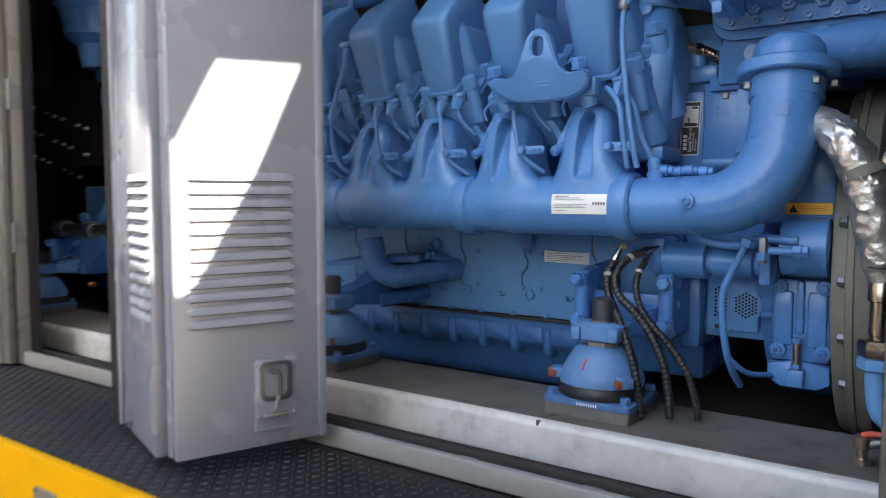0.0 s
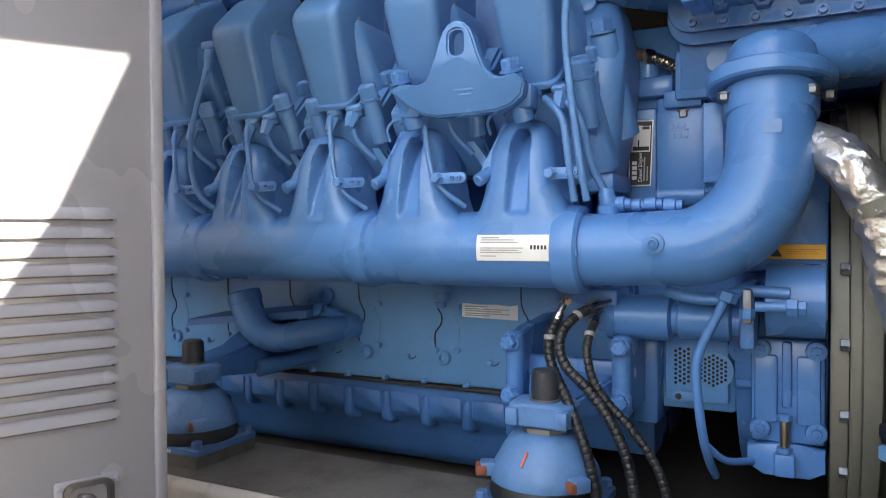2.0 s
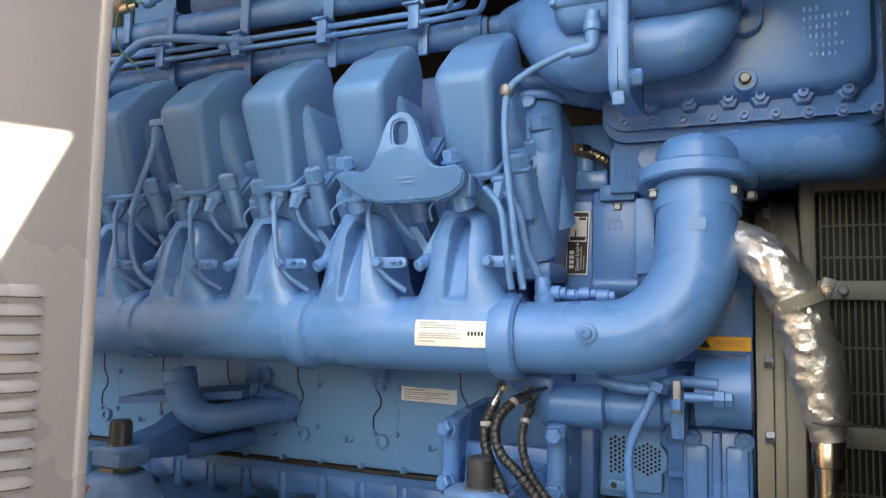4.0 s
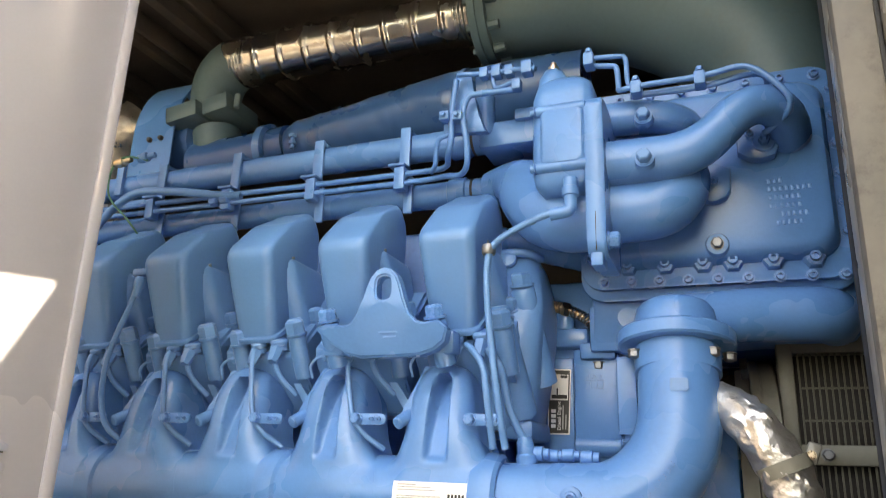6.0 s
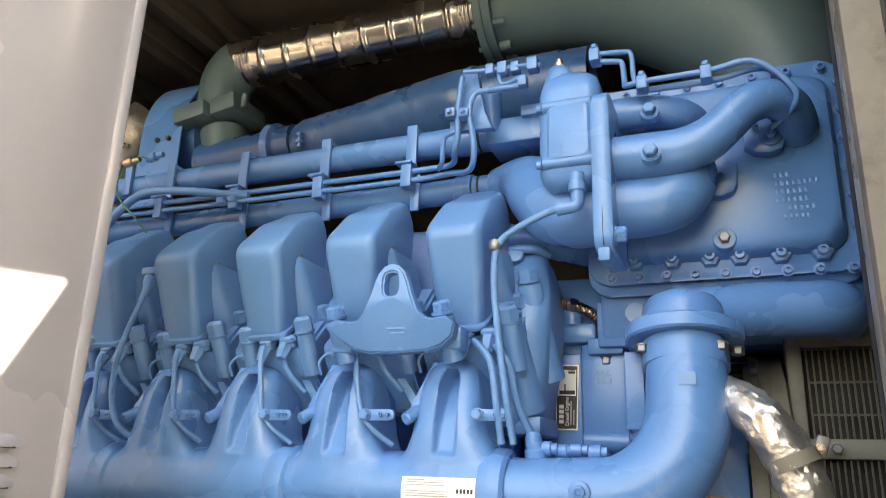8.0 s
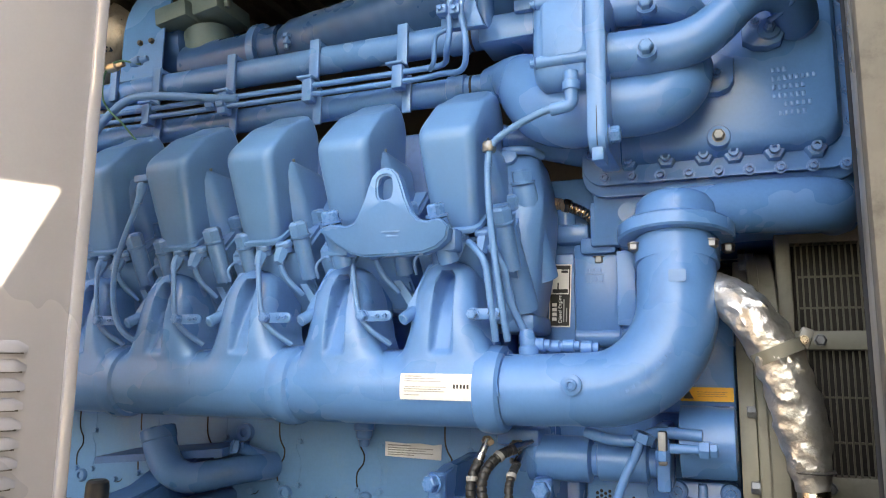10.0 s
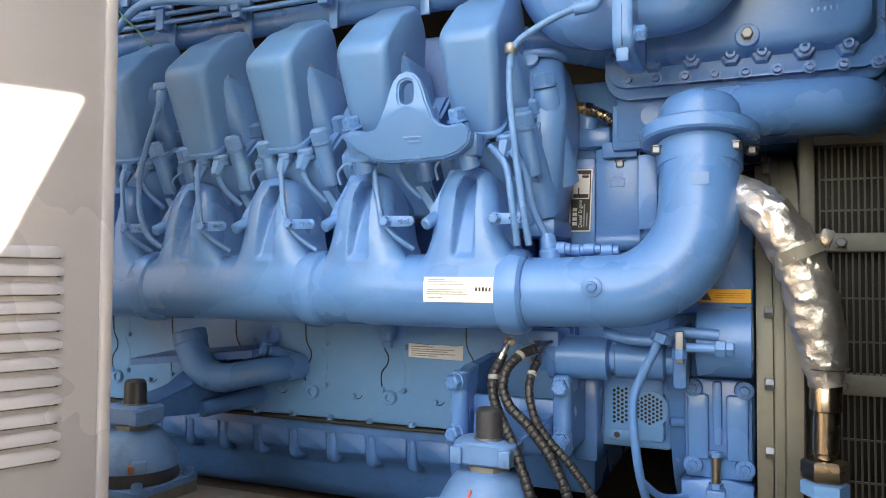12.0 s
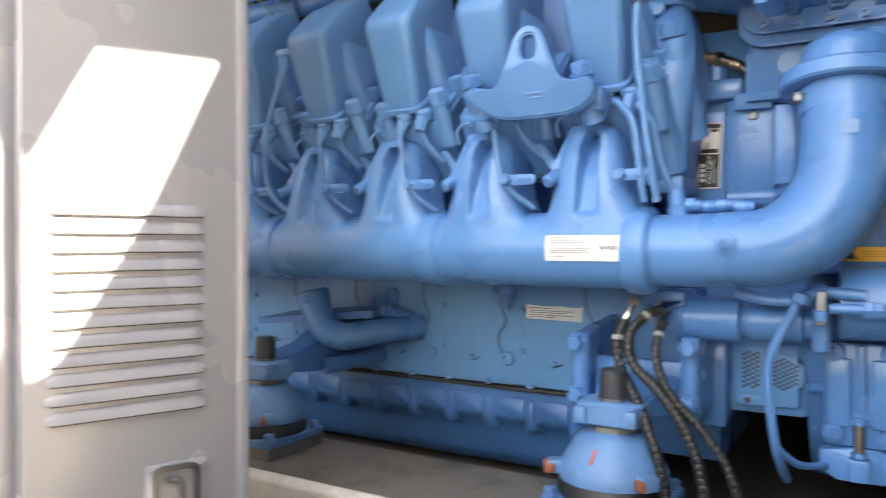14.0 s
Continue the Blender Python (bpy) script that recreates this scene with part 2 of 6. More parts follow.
def bolt_mesh(kind, material):
    key = (kind, material.name)
    if key not in BOLTS:
        bm = bmesh.new()
        if kind == "hex":      # head along +z, unit across
            lathe(bm, (0, 0, 0), (0, 0, 1), [(0, 0.62), (0.12, 0.62), (0.12, 0.62)], 16)
            lathe(bm, (0, 0, 0.12), (0, 0, 1), [(0, 0.54), (0.50, 0.54), (0.60, 0.42)], 6)
        elif kind == "tall":   # long head on a sleeve
            lathe(bm, (0, 0, -2.4), (0, 0, 1), [(0, 0.50), (2.3, 0.50), (2.4, 0.58), (2.5, 0.58)], 14)
            lathe(bm, (0, 0, 0.1), (0, 0, 1), [(0, 0.54), (0.62, 0.54), (0.76, 0.40)], 6)
        else:                  # socket cap
            lathe(bm, (0, 0, 0), (0, 0, 1), [(0, 0.75), (0.10, 0.75), (0.10, 0.5), (0.62, 0.5), (0.68, 0.44), (0.68, 0.26), (0.3, 0.25)], 16)
        BOLTS[key] = to_mesh("bolt", bm, material, 30)
    return BOLTS[key]


def bolt(parent, at, axis, size, kind="hex", material=None, name="bolt"):
    ob = new(name, bolt_mesh(kind, material or BLUE))
    ob.matrix_basis = Matrix.Translation(at) @ Vector(axis).to_track_quat("Z", "Y").to_matrix().to_4x4() @ Matrix.Diagonal((size, size, size, 1))
    return under(ob, parent)


# ---- ground, trailer, container ----
X, Y, Z = Vector((1, 0, 0)), Vector((0, 1, 0)), Vector((0, 0, 1))
bm = bmesh.new()
bmesh.ops.create_grid(bm, x_segments=8, y_segments=8, size=300)
solo("ground", bm, ASPHALT, "pale worn concrete yard", "ground", kind="structure")

trailer = thing("trailer", "yellow trailer side with black checker plate walkway", "trailer", (-2, 1.7, 0.0))
bm = bmesh.new()
span(bm, (-9, 1.567, 0.40), (3, 1.592, 0.945), 0.004)
part("side_panel", bm, YELLOW, trailer, "glossy yellow painted side panel")
bm = bmesh.new()
span(bm, (-9, 1.594, 0.90), (3, 2.028, 0.938), 0.003)
part("walkway", bm, DECK, trailer, "dusty black checker plate")
bm = bmesh.new()
for i in range(125):
    for j in range(17):
        cx, cy = -3.75 + i * 0.024, 1.604 + j * 0.0245
        a = radians(45 if (i + j) % 2 else -45)
        ring = [(math.cos(t) * 0.0095, math.sin(t) * 0.0032) for t in (math.pi / 3 * k for k in range(6))]
        pts = [(cx + p * math.cos(a) - q * math.sin(a), cy + p * math.sin(a) + q * math.cos(a)) for p, q in ring]
        lo = [bm.verts.new((x, y, 0.9375)) for x, y in pts]
        hi = [bm.verts.new((cx + (x - cx) * 0.6, cy + (y - cy) * 0.6, 0.9402)) for x, y in pts]
        for k in range(6):
            bm.faces.new((lo[k], lo[(k + 1) % 6], hi[(k + 1) % 6], hi[k]))
        bm.faces.new(hi)
studs = part("tread_studs", bm, DECK, trailer)
studs["kind"] = "stuff"
for k in range(2):
    x0 = -1.93 - 1.6 * k
    bm = bmesh.new()
    prism(bm, rounded(0.10, 0.075, 0.006), (x0, 1.566, 0.835), X, Z, 0.004, 0.001)
    plate = part("tie_down_plate", bm, BEIGE, trailer, "beige metal tie-down plate")
    for sx in (-1, 1):
        bolt(plate, (x0 + sx * 0.042, 1.562, 0.863), -Y, 0.007, "hex", ZINC)
for k in range(2):
    bm = bmesh.new()
    span(bm, (-8.5, 1.75 + 1.6 * k, 0.45), (2.5, 1.9 + 1.6 * k, 0.898), 0.01)
    part("chassis_beam", bm, DECK, trailer)
for k in range(3):
    for sy in (1.85, 3.9):
        wheel = part("wheel", made(lathe, (-6.5 + 1.15 * k, sy, 0.46), Y, [(-0.12, 0.28), (-0.12, 0.42), (-0.09, 0.46), (0.09, 0.46), (0.12, 0.42), (0.12, 0.28)], 32), RUBBER, trailer)
        part("rim", made(lathe, (-6.5 + 1.15 * k, sy, 0.46), Y, [(-0.10, 0.05), (-0.06, 0.10), (-0.10, 0.24), (-0.119, 0.28), (0.1, 0.28), (0.1, 0.05)], 24), FRAME, wheel)


def slab(name, lo, hi, material, label, category, bevel=0.0):
    return solo(name, made(span, lo, hi, bevel), material, label, category, kind="structure")


# two made-up walls, never in view, dim the light from front and west
slab("added_wall_yard", (-14, -5.3, 0), (14, -5.0, 2.3), LINING, "unseen dark wall added across the yard to cut low light", "wall")
slab("added_wall_yard_west", (-5.8, -5.0, 0), (-5.5, 1.5, 6.5), LINING, "unseen dark wall added at the end of the yard to dim west light", "wall")
slab("floor", (-7, 2.10, 0.86), (2, 4.2, 0.925), LINING, "dark oily steel floor of the enclosure", "floor")
slab("wall_back", (-7, 4.2, 0.86), (2, 4.26, 3.36), LINING, "dark insulated rear wall", "wall")
slab("wall_end_east", (2.0, 2.0, 0.86), (2.06, 4.26, 3.36), WALLPAINT, "grey painted end wall", "wall")
slab("wall_end_west", (-7.06, 2.0, 0.86), (-7.0, 4.26, 3.36), WALLPAINT, "grey painted end wall", "wall")
slab("wall_front_east", (-0.141, 2.0, 0.94), (2.0, 2.06, 3.36), WALLPAINT, "grey painted enclosure wall", "wall")
slab("wall_front_west", (-7.0, 2.0, 0.94), (-3.161, 2.06, 3.36), WALLPAINT, "grey painted enclosure wall", "wall")
slab("wall_header", (-3.159, 2.0, 3.061), (-0.141, 2.06, 3.36), WALLPAINT, "grey painted header over the door opening", "wall")
bm = bmesh.new()
span(bm, (-7, 2.062, 3.30), (2, 4.198, 3.36))
solo("ceiling", bm, CEIL, "dark lined enclosure roof", "ceiling", kind="structure")
for x, w in ((-2.27, 0.075), (-2.56, 0.05), (-2.98, 0.075), (-3.5, 0.075), (-4.2, 0.075)):
    bm = bmesh.new()
    span(bm, (x - w, 2.10, 3.205), (x - w + 0.05, 4.19, 3.298), 0.006)
    span(bm, (x - w + 0.05, 2.10, 3.262), (x + w - 0.022, 4.19, 3.298), 0.003)
    span(bm, (x + w - 0.022, 2.10, 3.215), (x + w, 4.19, 3.298), 0.006)
    solo("roof_beam", bm, BEAM, "brown primed steel roof channel", "beam", "roof beams", "structure")
for x in (-1.36, -0.38, 0.6):
    bm = bmesh.new()
    span(bm, (x, 2.10, 3.290), (x + 0.02, 4.19, 3.2985), 0.002)
    solo("roof_seam", bm, BEAM, "lapped seam of the roof lining", "seam", "roof seams", "structure")
# sill, jambs
bm = bmesh.new()
span(bm, (-6.9, 2.030, 0.94), (1.9, 2.052, 0.990), 0.004)
span(bm, (-6.9, 2.053, 0.955), (1.9, 2.10, 0.962), 0.001)
solo("door_sill", bm, SILL, "light grey painted steel door sill", "sill", kind="structure")
for k in range(9):
    x = -3.2 + 0.30 * k
    bm = bmesh.new()
    tube(bm, [(x, 2.075, 0.962), (x, 2.075, 0.976), (x + 0.004, 2.075, 0.979), (x + 0.046, 2.075, 0.979), (x + 0.05, 2.075, 0.976), (x + 0.05, 2.075, 0.962)], 0.0018, 6, soft=False)
    solo("drain_loop", bm, ZINC, "small bent wire loop in the sill channel", "wire loop", "sill loops")
bm = bmesh.new()
span(bm, (-6.9, 2.102, 0.926), (1.9, 2.112, 0.985), 0.002)
solo("sill_seal", bm, SEAL, "black rubber seal behind the sill", "seal", kind="structure")


def jamb(name, x, out, label):
    """A jamb post of stepped sheet steel with a seal on its inner side; out is +1 or -1 away from the opening."""
    j = thing(name, label, "door jamb", (x, 2.02, 0.94), kind="structure")
    bm = bmesh.new()
    span(bm, (x + out * 0.003, 2.060, 0.96), (x + out * 0.04, 2.10, 3.06), 0.003)
    part("seal", bm, SEAL, j)
    bm = bmesh.new()
    span(bm, (x + out * 0.002, 2.016, 0.95), (x + out * 0.044, 2.0585, 3.06), 0.004)
    part("inner_post", bm, FRAME, j)
    bm = bmesh.new()
    span(bm, (x + out * 0.010, 2.008, 0.955), (x + out * 0.040, 2.0155, 3.06))
    part("rebate", bm, SEAL, j)
    bm = bmesh.new()
    span(bm, (x, 1.978, 0.95), (x + out * 0.046, 2.0075, 3.06), 0.006)
    part("middle_post", bm, RISER, j, "dull dark worn steel post")
    bm = bmesh.new()
    span(bm, (x + out * 0.047, 1.990, 0.95), (x + out * 0.053, 2.0075, 3.06), 0.001)
    part("groove", bm, SEAL, j)
    bm = bmesh.new()
    span(bm, (x + out * 0.0535, 1.97, 0.945), (x + out * 0.14, 2.06, 3.06), 0.008)
    post = part("outer_post", bm, FRAME, j)
    for z in (1.06, 1.22, 1.44, 1.70, 1.95, 2.30, 2.6):
        bolt(post, (x + out * 0.10, 1.969, z), -Y, 0.012, "hex", ZINC)
    for z in (1.36, 1.88, 2.5) if out < 0 else ():
        part("hinge", made(rod, (x - out * 0.001, 2.011, z), (x - out * 0.001, 2.011, z + 0.11), 0.007, 12, 0.002), ZINC, j)
    return j


jamb("door_jamb_east", -0.280, 1, "light grey painted steel door jamb with black seal")
jamb("door_jamb_west", -3.02, -1, "light grey painted steel door jamb with bolted hinges")

# ---- folding door leaves ----
def leaf(name, p, q, z0, z1, label, louvres=(), latch=False, sign=1):
    """A sheet-steel leaf from p to q in the plan, its visible face towards sign times the right of p to q."""
    p, q = Vector((*p, 0)), Vector((*q, 0))
    d = (q - p).normalized()
    n = Vector((d.y, -d.x, 0)) * sign
    w = (q - p).length
    t = thing(name, label, "door", (*p.xy, z0), "folding door leaves")
    at = lambda s, k, z: p + d * s + n * k + Z * z
    rot = Matrix((d, n, Z)).transposed()
    bm = bmesh.new()
    box(bm, at(w / 2, -0.016, (z0 + z1) / 2), (w, 0.032, z1 - z0), rot, 0.004)
    part("panel", bm, GREY, t)
    bm = bmesh.new()
    box(bm, at(w - 0.009, 0.005, (z0 + z1) / 2), (0.020, 0.014, z1 - z0 - 0.004), rot, 0.005)
    part("edge_stile", bm, GREY, t)
    bm = bmesh.new()
    box(bm, at(w + 0.003, -0.018, (z0 + z1) / 2), (0.006, 0.02, z1 - z0 - 0.01), rot, 0.002)
    part("edge_seal", bm, SEAL, t)
    for a, b, z in louvres:
        bm = bmesh.new()
        rings = []
        m = 16
        for i in range(m + 1):
            u = i / m
            s = a + (b - a) * u
            e = min(u, 1 - u) * (b - a)
            k = math.sqrt(max(0.0, 1 - (1 - min(e / 0.014, 1)) ** 2)) * 0.92 + 0.08
            prof = [(0.0, 0.0185), (0.0030, 0.0165), (0.0060, 0.0115), (0.0080, 0.005), (0.0086, 0.0), (0.0070, -0.0012), (0.0, 0.0)]
            rings.append([at(s, h * k, z + v * (0.5 + 0.5 * k)) for h, v in prof])
        loft(bm, rings)
        lv = part("louvre", bm, GREY, t)
        # solid black strip in place of the shade inside the louvre opening
        bm = bmesh.new()
        box(bm, at((a + b) / 2, 0.0035, z - 0.0012), (b - a - 0.016, 0.0065, 0.0024), rot)
        part("slot", bm, SEAL, lv, "black strip painted as the shade of the louvre slot")
    if latch:
        s0, zc = 0.225, 1.127
        bm = bmesh.new()
        prism(bm, rounded(0.100, 0.165, 0.006), at(s0, 0.0, zc - 0.02), d, Z, 0.004 * sign, 0.0015)
        la = part("latch_plate", bm, GREY, t, "grey painted pressed latch plate")
        bm = bmesh.new()
        outer, inner = rounded(0.075, 0.092, 0.016), rounded(0.060, 0.076, 0.014)
        low = rounded(0.050, 0.064, 0.010)
        to3 = lambda ring, k: [at(s0 + a, k, zc + 0.012 + b) for a, b in ring]
        loft(bm, [to3(outer, 0.003), to3(outer, 0.011), to3(inner, 0.0135), to3(low, -0.006)])
        part("latch_dish", bm, LATCH, la, "dished paddle latch recess")
        bm = bmesh.new()
        tube(bm, [at(s0 - 0.012, 0.007, zc + 0.034), at(s0 - 0.010, 0.018, zc + 0.036), at(s0, 0.020, zc + 0.034), at(s0 + 0.004, 0.021, zc + 0.02), at(s0 + 0.004, 0.021, zc - 0.020)], 0.0055, 10, 0.004)
        part("latch_handle", bm, LATCH, la, "worn steel T-handle")
        part("lock_tang", made(rod, at(s0 + 0.004, 0.010, zc - 0.020), at(s0 - 0.004, 0.012, zc - 0.052), 0.006, 10, 0.001), FRAME, la)
        bm = bmesh.new()
        box(bm, at(s0 - 0.002, 0.009, zc - 0.066), (0.058, 0.012, 0.011), rot, 0.003)
        part("latch_bar", bm, FRAME, la)
        for a in (-0.042, 0.042):
            for b in (-0.068, 0.052):
                bolt(la, at(s0 + a, 0.004, zc + b), n, 0.008, "hex", GREY)
    return t


near_p, near_q = (-1.556, 1.661), (-1.431, 1.986)
leaf("door_leaf", near_p, near_q, 0.988, 3.02, "grey painted folding door leaf with pressed louvres and latch", [(0.030, 0.275, 1.2760 + 0.0292 * k) for k in range(12)], True)
leaf("door_leaf", (-1.672, 1.688), (-1.983, 1.798), 0.965, 3.02, "grey painted folding door leaf with pressed louvres", [(0.012, 0.20, 1.2760 + 0.0292 * k) for k in range(12)], False, -1)
bm = bmesh.new()
span(bm, (-1.647, 1.700, 0.97), (-1.613, 1.730, 3.02), 0.006)
solo("fold_stile", bm, GREY, "grey folded steel hinge stile between the door leaves", "door stile", kind="structure")
bm = bmesh.new()
span(bm, (-1.686, 1.724, 0.968), (-1.652, 1.75, 3.02), 0.006)
solo("fold_stile", bm, GREY, "grey folded steel hinge stile between the door leaves", "door stile", kind="structure")
bm = bmesh.new()
span(bm, (-2.030, 1.792, 0.968), (-1.990, 1.835, 3.02), 0.006)
solo("door_seal_strip", bm, SEAL, "black rubber door edge seal", "seal", kind="structure")

# added unseen screen in the yard blocks the sun; holes shape the door's patches
screen = thing("added_shade_screen", "unseen grey screen added on poles, holes cut to shape the sun patches", "screen", (1.0, 0, 0))
bm = bmesh.new()
slit = [(0.010, 3.90), (0.050, 3.682), (0.084, 3.498), (0.084, 3.165), (0.076, 3.182), (0.045, 3.282), (0.010, 3.412)]
hole = [(0.127, 3.412), (0.135, 3.397), (0.242, 3.556), (0.468, 3.517), (0.337, 3.292), (0.200, 3.105), (0.166, 3.073), (0.135, 3.067), (0.127, 3.083)]
edges = []
for loop in (slit, hole, [(-4.6, 1.05), (1.999, 1.05), (1.999, 6.6), (-4.6, 6.6)]):
    vs = [bm.verts.new((1.0, y, z)) for y, z in loop]
    edges += [bm.edges.new((vs[i], vs[(i + 1) % len(vs)])) for i in range(len(vs))]
bmesh.ops.triangle_fill(bm, edges=edges, use_beauty=True)
grown = bmesh.ops.extrude_face_region(bm, geom=list(bm.faces))
bmesh.ops.translate(bm, vec=(0.006, 0, 0), verts=[v for v in grown["geom"] if isinstance(v, bmesh.types.BMVert)])
part("sun_mask", bm, CANVAS, screen)
for y in (-4.55, -1.4, 1.55):
    part("pole", made(rod, (1.04, y, 0), (1.04, y, 6.7), 0.03, 14), ZINC, screen)

# ---- skid rail ----
rail = thing("skid_rail", "galvanised steel skid rail with dusty dark top", "skid rail", (-1.5, 2.4, 0.93))
bm = bmesh.new()
sec = [(2.262, 0.93), (2.258, 1.012), (2.262, 1.024), (2.272, 1.031), (2.56, 1.031), (2.56, 0.93)]
for x0, x1 in ((-6.5, 1.8),):
    loft(bm, [[(x0, y, z) for y, z in sec], [(x1, y, z) for y, z in sec]])
part("rail_body", bm, RAIL, rail)
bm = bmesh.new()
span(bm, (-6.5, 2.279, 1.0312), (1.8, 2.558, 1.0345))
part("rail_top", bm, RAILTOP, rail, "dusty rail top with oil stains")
bm = bmesh.new()
lathe(bm, (-1.0, 2.262, 1.020), Y, [(-0.003, 0.002), (0.004, 0.011), (0.01, 0.008)], 7)
part("weld_chip", bm, DARK, rail)
part("top_seam", made(tube, [(-0.995, 2.275, 1.034), (-0.97, 2.33, 1.0352), (-0.955, 2.40, 1.0352)], 0.0014, 6), SEAL, rail)

# ---- engine ----
P = 0.235
engine = thing("diesel_engine", "large blue painted V diesel engine on a skid", "engine", (-1.5, 2.9, 1.03))

# block and oil pan
bm = bmesh.new()
span(bm, (-3.9, 2.765, 1.185), (-0.60, 3.6, 1.62), 0.01)
block = part("engine_block", bm, BLUEP, engine)
bm = bmesh.new()
sec = [(2.766, 1.183), (2.764, 1.160), (2.764, 1.110), (2.768, 1.096), (2.778, 1.088), (2.792, 1.080), (2.815, 1.045), (2.845, 0.99), (2.87, 0.955), (2.90, 0.940), (3.5, 0.940), (3.55, 1.183)]
loft(bm, [[(x, y, z) for y, z in sec] for x in (-3.8, -1.06)])
pan = part("oil_pan", bm, PAN, engine, "deep blue ribbed oil pan", 40)
for k in range(22):
    x = -1.113 - 0.1195 * k
    bm = bmesh.new()
    rings = []
    for z, y, w in ((1.152, 2.7625, 0.006), (1.146, 2.7585, 0.011), (1.120, 2.7565, 0.013), (1.096, 2.757, 0.014), (1.080, 2.760, 0.0145), (1.070, 2.768, 0.013), (1.066, 2.782, 0.010)):
        rings.append([(x - w - 0.007, 2.80, z), (x - w, y + 0.006, z), (x - w * 0.6, y + 0.001, z), (x, y, z), (x + w * 0.6, y + 0.001, z), (x + w, y + 0.006, z), (x + w + 0.007, 2.80, z)])
    loft(bm, rings)
    part("pan_rib", bm, PAN, pan, "", 60)
    bm = bmesh.new()
    loft(bm, [[(a, y, b) for a, b in rounded(w, 0.052 * (w / 0.088), 0.010, 4, x - 0.0598, 1.128)] for y, w in ((2.770, 0.090), (2.7610, 0.088), (2.7595, 0.084))])
    part("pan_panel", bm, PAN, pan, "", 50)
    bolt(block, (x, 2.758, 1.186), Z, 0.017, "hex", BLUEP)
bm = bmesh.new()
span(bm, (-3.8, 2.750, 1.176), (-1.06, 2.80, 1.1845), 0.002)
part("pan_gasket", bm, SEAL, pan)

# crankcase doors: outlines, bolts and a drain plug in each bay
for k in range(8):
    x = -1.087 - P * k
    bm = bmesh.new()
    tube(bm, [(x, 2.7645, 1.48), (x, 2.7645, 1.41), (x + 0.006, 2.7645, 1.383), (x + 0.018, 2.7645, 1.362), (x + 0.016, 2.7645, 1.340), (x, 2.7645, 1.318), (x - 0.001, 2.7645, 1.290), (x + 0.006, 2.7645, 1.268)], 0.0021, 6, 0.006)
    part("cover_seam", bm, SEAL if k % 2 else DARK, block)
    bm = bmesh.new()
    tube(bm, [(x + 0.062, 2.7655, 1.48), (x + 0.064, 2.7655, 1.40), (x + 0.052, 2.7655, 1.372), (x + 0.068, 2.7655, 1.335), (x + 0.062, 2.7655, 1.285), (x + 0.040, 2.7655, 1.268)], 0.0018, 6, 0.008)
    part("cover_seam", bm, BLUEP, block)
    part("drain_plug", made(lathe, (x + 0.026, 2.765, 1.255), -Y, [(0, 0.019), (0.008, 0.019), (0.012, 0.016), (0.012, 0.010), (0.005, 0.009)], 18), BLUEP, block)
    for a, b in ((0.004, 1.274), (0.066, 1.276), (0.068, 1.386), (-0.081, 1.252)):
        bolt(block, (x + a, 2.764, b), -Y, 0.014, "hex", BLUEP)
    bm = bmesh.new()
    tube(bm, [(x - 0.081, 2.7655, 1.244), (x - 0.066, 2.7655, 1.246), (x - 0.058, 2.7655, 1.254)], 0.0015, 6, 0.004)
    part("cover_seam", bm, SEAL, block)

# lower label plate on the block
def bars(parent, origin, right, up, rows, material, thick=0.0006, name="print_line"):
    """Lines of unreadable print as thin bars: (start, height, length, width)."""
    for a, b, w, h in rows:
        bm = bmesh.new()
        prism(bm, [(a, b), (a + w, b), (a + w, b + h), (a, b + h)], origin, right, up, thick)
        part(name, bm, material, parent)


bm = bmesh.new()
torn = [(-1.243, 1.363), (-1.094, 1.360), (-1.093, 1.397), (-1.115, 1.394), (-1.15, 1.397), (-1.19, 1.395), (-1.243, 1.398)]
prism(bm, torn, (0, 2.7595, 0), X, Z, 0.001)
lab = part("warning_label", bm, FILM, block, "torn white label with small print")
bars(lab, (0, 2.7588, 0), X, Z, [(-1.235, 1.389, 0.06, 0.0025), (-1.235, 1.383, 0.12, 0.002), (-1.235, 1.378, 0.10, 0.002), (-1.235, 1.372, 0.12, 0.002), (-1.235, 1.367, 0.07, 0.002)], GREYINK)

# charge air manifold with ports
AY, AZ, AR = 2.462, 1.540, 0.0755
bm = bmesh.new()
rod(bm, (-2.98, AY, AZ), (-0.85, AY, AZ), AR, 40)
mani = part("charge_air_manifold", bm, BLUE, engine, "blue painted cast charge air pipe")
for x in (-0.862, -1.318, -1.79, -2.26, -2.73):
    bm = bmesh.new()
    lathe(bm, (x - 0.026, AY, AZ), X, [(0, AR), (0.004, AR + 0.007), (0.022, AR + 0.010), (0.030, AR + 0.010), (0.046, AR + 0.007), (0.052, AR)], 40)
    part("joint_collar", bm, BLUE, mani)


